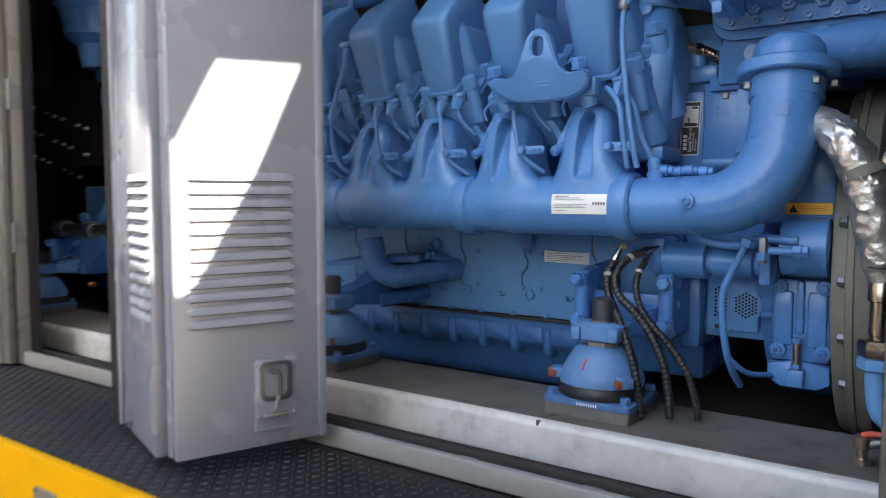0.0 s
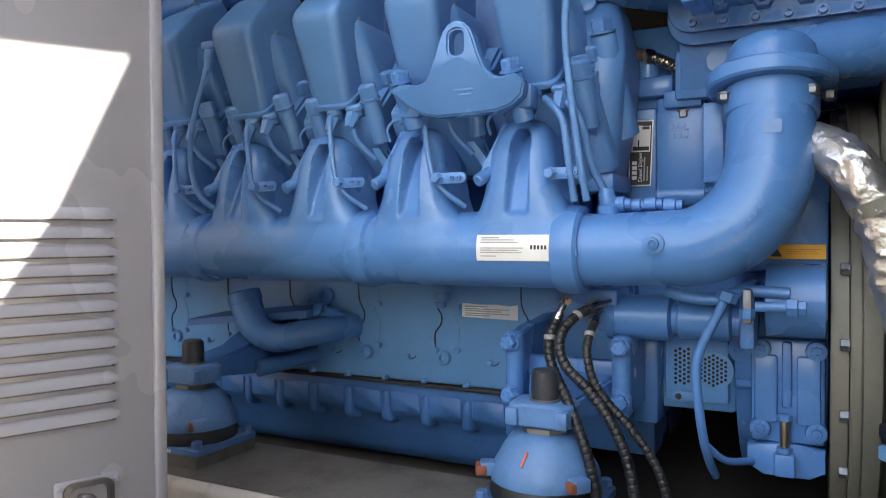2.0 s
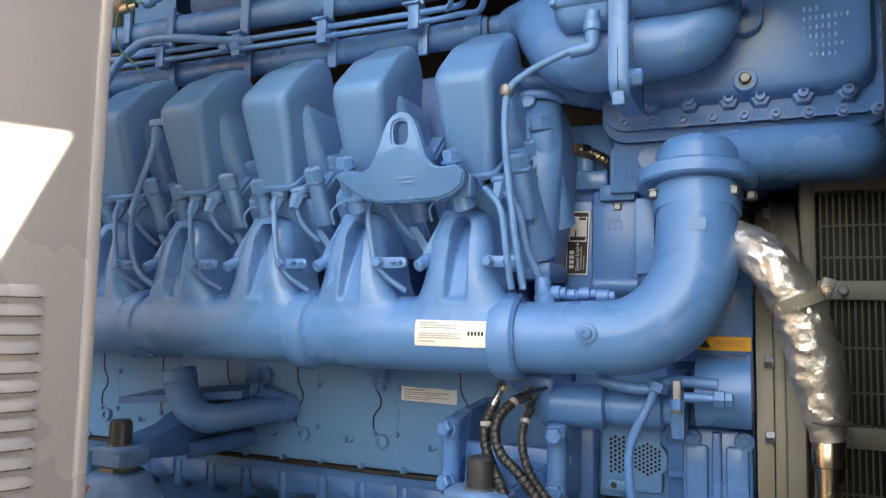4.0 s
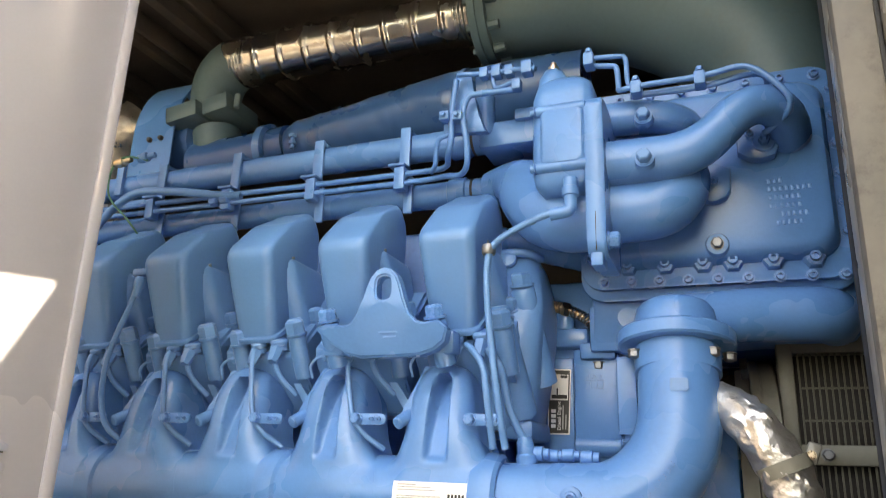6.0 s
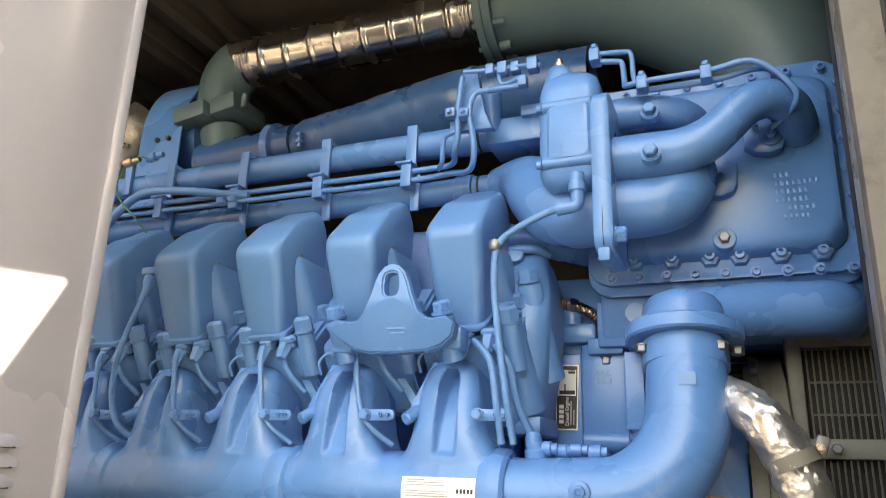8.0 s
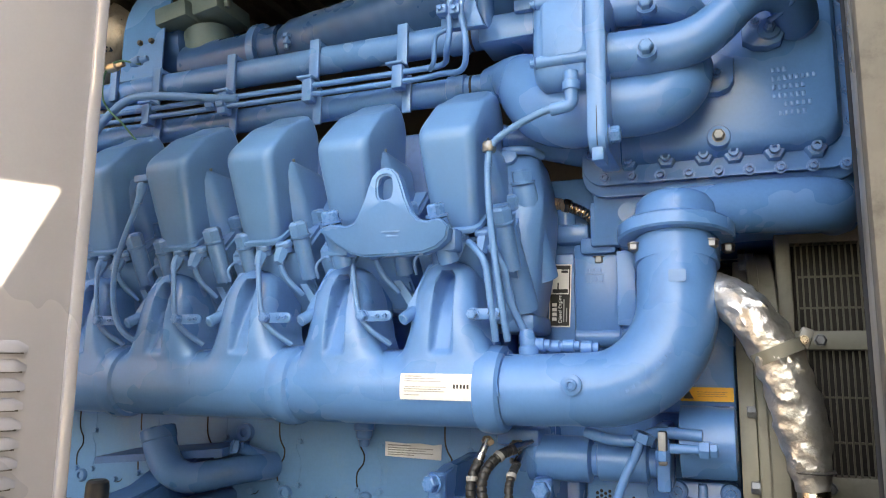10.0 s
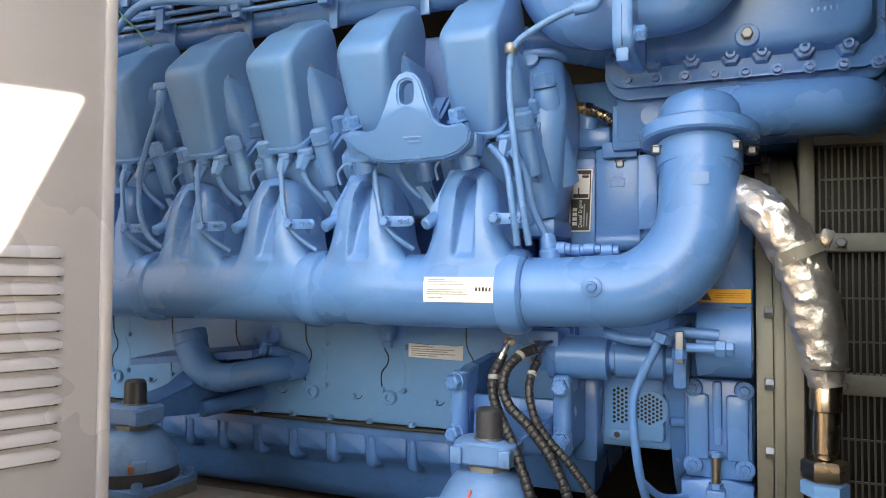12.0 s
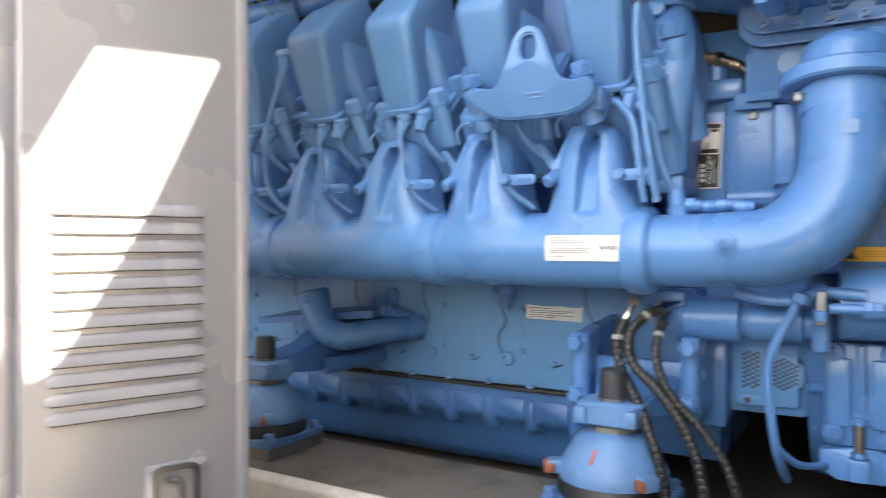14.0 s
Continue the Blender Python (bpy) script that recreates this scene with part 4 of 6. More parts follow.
braid("sender_cable", [(-0.692, 2.39, 2.072), (-0.74, 2.385, 2.062), (-0.80, 2.385, 2.038), (-0.842, 2.388, 2.012), (-0.855, 2.392, 1.975), (-0.854, 2.392, 1.90), (-0.843, 2.392, 1.80), (-0.830, 2.396, 1.70), (-0.822, 2.41, 1.63)], 0.0070, engine, None, "ribbed blue cable conduit")
part("cable_tie", made(lathe, (-0.853, 2.392, 1.995), Z, [(0, 0.012), (0.004, 0.014), (0.016, 0.014), (0.02, 0.012)], 14), ZINC, engine)
braid("sender_cable", [(-0.905, 2.42, 1.825), (-0.885, 2.405, 1.808), (-0.862, 2.395, 1.775), (-0.850, 2.393, 1.70), (-0.845, 2.41, 1.63)], 0.0068, engine)
bm = bmesh.new()
tube(bm, [(-0.862, 2.42, 1.815), (-0.835, 2.42, 1.775), (-0.822, 2.44, 1.70), (-0.80, 2.46, 1.645)], 0.0075, 10)
part("fuel_pipe", bm, BLUEH, engine)
part("pipe_union", made(lathe, (-0.80, 2.46, 1.655), (0.1, 0.1, -1), [(0, 0.012), (0.012, 0.016), (0.03, 0.016), (0.034, 0.02), (0.05, 0.02)], 14), BLUE, engine)
braid("sender_cable", [(-1.735, 2.40, 1.985), (-1.745, 2.395, 1.935), (-1.768, 2.392, 1.87), (-1.786, 2.392, 1.80), (-1.783, 2.392, 1.72), (-1.757, 2.396, 1.66), (-1.71, 2.42, 1.62)], 0.0066, engine)
part("cable_plug", made(lathe, (-1.73, 2.402, 2.01), (-0.15, -0.05, -1), [(0, 0.010), (0.004, 0.013), (0.022, 0.013), (0.028, 0.010), (0.05, 0.009)], 12), BLUEH, engine)
bm = bmesh.new()
box(bm, (-1.735, 2.408, 2.022), (0.045, 0.02, 0.018), None, 0.004)
part("plug_housing", bm, BLUEH, engine)
for x, y, z, s in ((-0.775, 2.47, 1.625, 0.014), (-0.748, 2.48, 1.622, 0.012), (-0.72, 2.48, 1.624, 0.012), (-0.685, 2.48, 1.620, 0.014)):
    part("small_union", made(lathe, (x, y, z), X, [(-0.014, s * 0.7), (-0.012, s), (0.008, s), (0.010, s * 0.75), (0.02, s * 0.75)], 10), BLUE, engine)

# gear case, type plate
gear = part("gear_case", made(span, (-0.90, 2.735, 1.60), (-0.60, 3.2, 2.02), 0.015), BLUE, engine)
bm = bmesh.new()
span(bm, (-0.756, 2.705, 1.655), (-0.655, 2.76, 1.858), 0.008)
part("gear_cover", bm, BLUE, gear)
bm = bmesh.new()
span(bm, (-0.738, 2.688, 1.832), (-0.660, 2.75, 1.868), 0.006)
part("cover_lug", bm, BLUE, gear)
bolt(gear, (-0.700, 2.71, 1.828), -Z, 0.022, "hex", ZINC)
part("case_rim", made(rod, (-0.756, 2.722, 1.650), (-0.655, 2.722, 1.650), 0.022, 18, 0.003), BLUE, gear)
bolt(gear, (-0.655, 2.715, 1.655), X, 0.024, "hex", BLUE)
bm = bmesh.new()
prism(bm, [(-0.645, 1.668), (-0.618, 1.668), (-0.608, 1.690), (-0.608, 1.82), (-0.645, 1.82)], (0, 2.605, 0), X, Z, 0.010, 0.002)
part("stay_plate", bm, BLUE, gear)
bars(gear, (0, 2.7045, 0), X, Z, [(-0.729, 1.792, 0.009, 0.008), (-0.718, 1.792, 0.009, 0.008), (-0.707, 1.792, 0.012, 0.008), (-0.731, 1.787, 0.042, 0.0015), (-0.728, 1.770, 0.010, 0.012), (-0.714, 1.770, 0.010, 0.012), (-0.700, 1.770, 0.010, 0.012)], BLUE, 0.0025, "cast_mark")
bm = bmesh.new()
o = [(-0.816, 1.672), (-0.768, 1.672), (-0.762, 1.813), (-0.813, 1.815)]
prism(bm, o, (0, 2.712, 0), X, Z, 0.0012)
tp = part("type_plate", bm, WHITE, gear, "black and white engine type plate")
lerp = lambda u, v: ((o[0][0] * (1 - u) + o[1][0] * u) * (1 - v) + (o[3][0] * (1 - u) + o[2][0] * u) * v, (o[0][1] * (1 - u) + o[1][1] * u) * (1 - v) + (o[3][1] * (1 - u) + o[2][1] * u) * v)
def plate_bar(u0, v0, u1, v1, material, lift):
    bm = bmesh.new()
    prism(bm, [lerp(u0, v0), lerp(u1, v0), lerp(u1, v1), lerp(u0, v1)], (0, 2.7108 - lift, 0), X, Z, 0.0004)
    part("print_field", bm, material, tp)
plate_bar(0.05, 0.02, 0.95, 0.98, INK, 0)
plate_bar(0.10, 0.52, 0.90, 0.92, WHITE, 0.0006)
plate_bar(0.16, 0.54, 0.86, 0.60, INK, 0.0012)
plate_bar(0.38, 0.60, 0.44, 0.70, INK, 0.0012)
plate_bar(0.55, 0.86, 0.85, 0.90, INK, 0.0012)
plate_bar(0.55, 0.91, 0.85, 0.955, INK, 0.0012)
for k in range(4):
    plate_bar(0.15, 0.10 + 0.075 * k, 0.36, 0.155 + 0.075 * k, WHITE, 0.0006)
words = bpy.data.curves.new("plate_words", "FONT")
words.body = "Diesel Engine"
words.size = 0.0115
words.extrude = 0.0003
ob = new("plate_words", words)
ob.matrix_basis = Matrix.Translation((-0.7865, 2.7100, 1.681)) @ Matrix(((0, -1, 0, 0), (0, 0, -1, 0), (1, 0, 0, 0), (0, 0, 0, 1)))
dg = bpy.context.evaluated_depsgraph_get()
flat = bpy.data.meshes.new_from_object(ob.evaluated_get(dg))
bpy.data.objects.remove(ob)
bm = bmesh.new()
bm.from_mesh(flat)
bm.transform(Matrix.Translation((-0.7865, 2.7100, 1.681)) @ Matrix(((0, -1, 0, 0), (0, 0, -1, 0), (1, 0, 0, 0), (0, 0, 0, 1))))
part("plate_words", bm, WHITE, tp, "white words on the type plate")
plate_bar(0.66, 0.08, 0.72, 0.44, GREYINK, 0.0006)
plate_bar(0.80, 0.08, 0.85, 0.30, GREYINK, 0.0006)
bm = bmesh.new()
span(bm, (-0.85, 2.718, 1.62), (-0.757, 2.76, 1.84), 0.006)
part("plate_carrier", bm, BLUE, gear)
bm = bmesh.new()
span(bm, (-0.80, 2.70, 1.86), (-0.72, 2.80, 1.905), 0.010)
part("valve_block", bm, BLUE, gear)
part("valve_boss", made(rod, (-0.775, 2.72, 1.90), (-0.775, 2.72, 1.945), 0.022, 16, 0.003), BLUE, gear)
bm = bmesh.new()
tube(bm, [(-0.80, 2.70, 1.955), (-0.765, 2.70, 1.945), (-0.72, 2.70, 1.920), (-0.70, 2.73, 1.89)], 0.0125, 14, 0.002, wave=lambda s, r: r + 0.0016 * math.sin(s * 1100))
part("flex_hose", bm, BRASS, engine, "corrugated brassy metal hose")
bm = bmesh.new()
lathe(bm, (-0.775, 2.70, 1.948), (1, 0, -0.35), [(0, 0.017), (0.016, 0.017)], 6)
part("hose_nut", bm, BRASS, engine)

# ---- coolant thermostat housing and pipes in front of the cooler ----
bm = bmesh.new()
rings = []
for z, w, d, y in ((2.115, 0.085, 0.10, 2.46), (2.135, 0.118, 0.125, 2.455), (2.16, 0.126, 0.13, 2.455), (2.32, 0.124, 0.13, 2.455), (2.355, 0.112, 0.115, 2.46), (2.372, 0.085, 0.09, 2.465), (2.378, 0.05, 0.05, 2.47)):
    rings.append([(a, b, z) for a, b in rounded(w, d, 0.028, 5, -0.706, y)])
loft(bm, rings)
thermo = part("thermostat_housing", bm, BLUE, engine, "blue cast thermostat housing", 50)
bm = bmesh.new()
loft(bm, [[(a, y, b) for a, b in rounded(0.088, 0.125, 0.016, 4, -0.703, 2.225)] for y in (2.40, 2.386)] + [[(a, 2.380, b) for a, b in rounded(0.076, 0.112, 0.014, 4, -0.703, 2.225)]])
part("front_pad", bm, BLUE, thermo)
for z in (2.285, 2.163):
    part("pad_rib", made(rod, (-0.758, 2.392, z), (-0.655, 2.392, z), 0.012, 12, 0.003), BLUE, thermo)
    bolt(thermo, (-0.758, 2.392, z), -X, 0.016, "cap", BLUE)
bm = bmesh.new()
rings = []
for x in (-0.660, -0.656, -0.628, -0.624):
    e = 0.003 if x in (-0.660, -0.624) else 0.0
    rings.append([(x, a, b) for a, b in rounded(0.19 - 2 * e, 0.330 - 2 * e, 0.03, 5, 2.475, 2.140)])
loft(bm, rings)
part("joint_flange", bm, BLUE, thermo)
part("flange_seam", made(span, (-0.6428, 2.3788, 1.985), (-0.6418, 2.39, 2.06)), SEAL, thermo)
bolt(thermo, (-0.624, 2.41, 2.01), X, 0.030, "hex", BLUE)
part("flange_toe", made(span, (-0.655, 2.39, 1.958), (-0.632, 2.44, 1.995), 0.004), BLUE, thermo)
part("vent_boss", made(lathe, (-0.733, 2.45, 2.365), Z, [(0, 0.033), (0.02, 0.030), (0.038, 0.020), (0.042, 0.012)], 18), BLUE, thermo)
part("vent_plug", made(lathe, (-0.733, 2.45, 2.405), Z, [(0, 0.012), (0.010, 0.012), (0.012, 0.008), (0.022, 0.006)], 10), BRASS, thermo, "brass vent plug")
bm = bmesh.new()
tube(bm, [(-0.64, 2.452, 2.181), (-0.56, 2.452, 2.180), (-0.50, 2.452, 2.182), (-0.455, 2.453, 2.197), (-0.42, 2.456, 2.224), (-0.392, 2.460, 2.252), (-0.362, 2.468, 2.273), (-0.330, 2.485, 2.281), (-0.303, 2.515, 2.276), (-0.290, 2.555, 2.266), (-0.286, 2.61, 2.258)], [0.045, 0.045, 0.044, 0.042, 0.039, 0.038, 0.038, 0.038, 0.039, 0.041, 0.044], 28)
part("upper_coolant_pipe", bm, BLUE, engine, "", 60)
bm = bmesh.new()
tube(bm, [(-0.64, 2.50, 2.095), (-0.575, 2.50, 2.095), (-0.53, 2.503, 2.103), (-0.502, 2.510, 2.128), (-0.492, 2.53, 2.155), (-0.490, 2.56, 2.18), (-0.490, 2.61, 2.19)], [0.063, 0.062, 0.060, 0.056, 0.052, 0.050, 0.050], 28)
part("lower_coolant_pipe", bm, BLUE, engine, "", 60)
bm = bmesh.new()
tube(bm, [(-0.64, 2.53, 2.315), (-0.56, 2.53, 2.312), (-0.51, 2.54, 2.305), (-0.48, 2.57, 2.30), (-0.475, 2.62, 2.30)], [0.036, 0.036, 0.034, 0.032, 0.032], 22)
part("bypass_pipe", bm, BLUE, engine, "", 60)
for p in ((-0.556, 2.470, 2.283), (-0.552, 2.408, 2.165)):
    part("bolt_pad", made(lathe, (p[0], p[1] + 0.012, p[2] - 0.004), (0, -1, 0.25), [(0, 0.020), (0.014, 0.018)], 16), BLUE, engine)
    bolt(engine, p, (0, -1, 0.25), 0.026, "hex", BLUEH)
for pts, p, up in (([(-0.475, 2.128), (-0.435, 2.122), (-0.413, 2.130), (-0.404, 2.145), (-0.401, 2.190), (-0.44, 2.21), (-0.48, 2.19)], (-0.434, 2.535, 2.164), 0.010), ([(-0.385, 2.222), (-0.366, 2.208), (-0.34, 2.203), (-0.316, 2.210), (-0.305, 2.235), (-0.312, 2.262), (-0.36, 2.285), (-0.385, 2.255)], (-0.360, 2.535, 2.258), 0.012)):
    bm = bmesh.new()
    prism(bm, pts, (0, 2.60, 0), X, Z, 0.038, 0.005)
    part("pipe_foot", bm, BLUE, cov)
    bolt(cov, (p[0], 2.561, p[2]), -Y, 0.015, "cap", BLUE)
part("sender_boss", made(lathe, (-0.335, 2.562, 2.238), -Y, [(0, 0.022), (0.006, 0.02)], 18), BLUE, cov)
part("sender_nut", made(lathe, (-0.335, 2.556, 2.238), -Y, [(0, 0.011), (0.014, 0.011), (0.016, 0.007), (0.03, 0.006)], 6), BLUE, cov)
bm = bmesh.new()
tube(bm, [(-0.66, 2.46, 2.430), (-0.60, 2.46, 2.424), (-0.585, 2.46, 2.415), (-0.583, 2.46, 2.37), (-0.58, 2.46, 2.350)], 0.0055, 10, 0.006)
part("vent_pipe", bm, BLUE, engine)
bm = bmesh.new()
tube(bm, [(-0.66, 2.47, 2.418), (-0.618, 2.47, 2.410), (-0.605, 2.47, 2.402), (-0.602, 2.47, 2.36), (-0.598, 2.46, 2.345), (-0.56, 2.452, 2.344), (-0.44, 2.452, 2.345), (-0.38, 2.45, 2.352), (-0.35, 2.45, 2.345), (-0.320, 2.45, 2.318), (-0.292, 2.455, 2.278), (-0.292, 2.47, 2.258), (-0.312, 2.50, 2.246), (-0.335, 2.52, 2.238)], 0.0062, 10, 0.006)
part("vent_pipe", bm, BLUE, engine)
bm = bmesh.new()
tube(bm, [(-0.58, 2.475, 2.335), (-0.44, 2.475, 2.334), (-0.36, 2.475, 2.345), (-0.325, 2.50, 2.350), (-0.318, 2.56, 2.345)], 0.0062, 10, 0.01)
part("vent_pipe", bm, BLUE, engine)
for p in ((-0.66, 2.465, 2.425), (-0.566, 2.462, 2.341), (-0.444, 2.462, 2.341)):
    bm = bmesh.new()
    box(bm, p, (0.022, 0.036, 0.030), None, 0.004)
    cl = part("pipe_clip", bm, BLUE, engine)
    bolt(cl, (p[0], p[1] - 0.008, p[2] + 0.016), Z, 0.014, "hex", BLUE)
part("sender_body", made(lathe, (-0.690, 2.39, 2.135), -Z, [(0, 0.014), (0.018, 0.014), (0.020, 0.017), (0.036, 0.017), (0.038, 0.013), (0.060, 0.012)], 14), BLUE, thermo)
bm = bmesh.new()
tube(bm, [(-0.690, 2.39, 2.085), (-0.690, 2.39, 2.074), (-0.700, 2.39, 2.068), (-0.73, 2.388, 2.064)], 0.012, 12, 0.006)
part("sender_elbow", bm, BLUE, thermo)

# crossover into the lower rail
bm = bmesh.new()
tube(bm, [(-0.94, 2.665, 2.243), (-0.885, 2.645, 2.240), (-0.838, 2.60, 2.212), (-0.806, 2.555, 2.165), (-0.765, 2.52, 2.115), (-0.715, 2.50, 2.092), (-0.65, 2.50, 2.088)], [0.042, 0.053, 0.065, 0.072, 0.073, 0.071, 0.065], 26)
part("crossover_pipe", bm, BLUE, engine, "", 60)
bm = bmesh.new()
span(bm, (-0.945, 2.585, 2.318), (-0.77, 2.70, 2.382), 0.006)
span(bm, (-0.855, 2.570, 2.372), (-0.775, 2.68, 2.400), 0.005)
part("rail_joint", bm, BLUE, engine)

# ---- coolant rails over the heads ----
for z, r, x1 in ((2.378, 0.0365, -0.90), (2.243, 0.0325, -0.93)):
    rl = part("coolant_rail", made(rod, (-3.4, 2.668, z), (x1, 2.668, z), r, 26), BLUE, engine, "long blue coolant rail")
    part("rail_collar", made(lathe, (-1.045, 2.668, z), X, [(0, r), (0.003, r + 0.005), (0.045, r + 0.005), (0.048, r)], 26), BLUE, rl)
    part("rail_groove", made(lathe, (-0.985, 2.668, z), X, [(0, r + 0.001), (0.003, r + 0.0015), (0.006, r + 0.001)], 26), SEAL, rl)
for x in (-1.155, -1.407, -1.670, -1.931, -2.20, -2.45):
    bm = bmesh.new()
    span(bm, (x - 0.014, 2.622, 2.30), (x + 0.014, 2.632, 2.420), 0.002)
    span(bm, (x - 0.0125, 2.6325, 2.406), (x + 0.0125, 2.70, 2.4185), 0.002)
    b = part("rail_bracket", bm, BLUE, engine)
    bm = bmesh.new()
    span(bm, (x - 0.028, 2.588, 2.303), (x + 0.016, 2.632, 2.310), 0.002)
    part("bracket_foot", bm, BLUE, b)
    bm = bmesh.new()
    span(bm, (x - 0.010, 2.586, 2.240), (x + 0.018, 2.616, 2.298), 0.003)
    part("pipe_clamp", bm, BLUE, b)
    bolt(b, (x + 0.004, 2.602, 2.298), Z, 0.016, "hex", BLUE)
    bm = bmesh.new()
    span(bm, (x, 2.626, 2.190), (x + 0.024, 2.634, 2.285), 0.002)
    part("lower_strap", bm, BLUE, b)
for z, y in ((2.283, 2.60), (2.258, 2.597)):
    bm = bmesh.new()
    up = [(-1.10, y, z), (-1.03, y - 0.01, z - 0.0)]
    tube(bm, [(-2.9, y, z + 0.006), (-2.0, y, z + 0.004), (-1.3, y, z)] + up + ([(-1.0, 2.53, 2.285), (-0.985, 2.51, 2.32), (-0.985, 2.505, 2.37), (-0.975, 2.505, 2.46)] if z > 2.27 else [(-0.98, 2.56, 2.245), (-0.950, 2.52, 2.25), (-0.946, 2.505, 2.30), (-0.955, 2.50, 2.36), (-0.945, 2.50, 2.405), (-0.92, 2.50, 2.412), (-0.83, 2.50, 2.408)]), 0.0072, 10, 0.014)
    part("fuel_line", bm, BLUE, engine)
bm = bmesh.new()
tube(bm, [(-1.055, 2.565, 2.262), (-1.035, 2.54, 2.27), (-1.030, 2.53, 2.30), (-1.02, 2.52, 2.322), (-0.99, 2.515, 2.330)], 0.006, 10, 0.006)
part("fuel_line", bm, BLUE, engine)
bm = bmesh.new()
prism(bm, [(-1.012, 2.335), (-0.905, 2.328), (-0.925, 2.37), (-0.940, 2.42), (-0.942, 2.485), (-0.985, 2.490), (-0.99, 2.40), (-1.012, 2.385)], (0, 2.545, 0), X, Z, 0.022, 0.004)
sp = part("line_bracket", bm, BLUE, engine)
for p in ((-0.997, 2.50, 2.365), (-0.965, 2.50, 2.360)):
    bm = bmesh.new()
    box(bm, p, (0.024, 0.03, 0.022), None, 0.003)
    part("pipe_clip", bm, BLUE, sp)
    bolt(sp, (p[0], p[1] - 0.015, p[2]), -Y, 0.012, "hex", BLUE)
part("stub_pipe", made(rod, (-0.935, 2.60, 2.36), (-0.925, 2.56, 2.44), 0.026, 18, 0.004), BLUE, sp)
bm = bmesh.new()
tube(bm, [(-0.97, 2.50, 2.470), (-0.90, 2.50, 2.462), (-0.82, 2.49, 2.452), (-0.78, 2.48, 2.44)], 0.0062, 10)
part("fuel_line", bm, BLUE, engine)
bm = bmesh.new()
tube(bm, [(-0.885, 2.50, 2.455), (-0.882, 2.50, 2.430), (-0.87, 2.50, 2.420), (-0.825, 2.49, 2.425)], 0.0052, 10, 0.005)
part("fuel_line", bm, BLUE, engine)
for p, s in (((-0.905, 2.50, 2.461), 0.020), ((-0.875, 2.50, 2.459), 0.022), ((-0.845, 2.50, 2.456), 0.020), ((-0.80, 2.485, 2.446), 0.024), ((-0.825, 2.49, 2.412), 0.020)):
    bm = bmesh.new()
    box(bm, p, (s, s * 1.2, s * 1.3), None, 0.003)
    part("line_union", bm, BLUE, engine)
bm = bmesh.new()
tube(bm, [(-2.15, 2.55, 2.12), (-2.09, 2.55, 2.19), (-2.03, 2.55, 2.255), (-1.96, 2.55, 2.298), (-1.90, 2.555, 2.305), (-1.80, 2.565, 2.296), (-1.70, 2.58, 2.282), (-1.62, 2.595, 2.275)], 0.0115, 14)
part("breather_hose", bm, BLUEH, engine, "slate blue breather hose")
for x in (-1.70, -1.665):
    part("line_union", made(lathe, (x, 2.59, 2.268), X, [(-0.016, 0.010), (-0.012, 0.014), (0.008, 0.014), (0.012, 0.010)], 8), BLUE, engine)
bm = bmesh.new()
tube(bm, [(-1.93, 2.56, 2.405), (-1.99, 2.54, 2.415), (-2.035, 2.54, 2.39), (-2.04, 2.54, 2.322), (-2.00, 2.53, 2.27), (-1.947, 2.53, 2.225), (-1.86, 2.52, 2.14), (-1.845, 2.50, 2.10)], 0.0028, 8)
tagged(new("earth_wire", to_mesh("earth_wire", bm, GREENWIRE)), "thin green earth wire hanging over the engine", "wire")
for p in ((-2.035, 2.545, 2.40), (-1.965, 2.56, 2.412)):
    part("sensor", made(lathe, p, (1, 0.1, 0.2), [(0, 0.010), (0.012, 0.014), (0.030, 0.014), (0.034, 0.009), (0.055, 0.008)], 10), BLUE if p[0] > -2 else BRASS, engine)
bm = bmesh.new()
span(bm, (-2.105, 2.62, 2.34), (-2.080, 2.634, 2.44), 0.002)
part("sensor_bracket", bm, BLUE, engine)

# turbocharger guard, intake sleeve
bm = bmesh.new()
rows = [(2.842, 2.40), (2.840, 2.50), (2.840, 2.66)]
for k in range(1, 16):
    a = radians(180 - 110 * k / 15)
    rows.append((3.045 + 0.205 * math.cos(a), 2.66 + 0.27 * math.sin(a)))
ring = rows + [(y + 0.005, z - 0.004) for y, z in rows[::-1]]
loft(bm, [[(x, y, z) for y, z in ring] for x in (-2.30, -2.125)])
guard = part("turbo_guard", bm, BLUE, engine, "curved blue sheet-metal turbocharger guard")
for x in (-2.22, -2.172):
    bolt(guard, (x, 2.839, 2.634), -Y, 0.016, "hex", DARK)
part("turbo_body", made(lathe, (-2.32, 3.0, 2.66), X, [(0, 0.05), (0.01, 0.12), (0.12, 0.135), (0.22, 0.125), (0.24, 0.08), (0.34, 0.07)], 30), SLEEVE, engine)
bm = bmesh.new()
tube(bm, [(-2.08, 2.95, 2.56), (-1.85, 2.93, 2.565), (-1.70, 2.92, 2.575)], [0.085, 0.075, 0.07], 26)
part("intake_neck", bm, SLEEVE, engine)
part("neck_clamp", made(lathe, (-1.80, 2.925, 2.568), X, [(0, 0.072), (0.004, 0.090), (0.030, 0.090), (0.034, 0.072)], 28), BLUE, engine)
noise.seed_set(3)
bm = bmesh.new()
tube(bm, [(-1.70, 2.93, 2.572), (-1.66, 2.93, 2.575), (-1.50, 2.935, 2.590), (-1.30, 2.94, 2.615), (-1.15, 2.94, 2.632), (-0.95, 2.94, 2.640), (-0.75, 2.94, 2.64)], [0.066, 0.082, 0.092, 0.100, 0.104, 0.104, 0.10], 48, 0.010,
     wave=lambda s, r: r + 0.0006 * math.sin(s * 130 + 2 * math.sin(s * 31)))
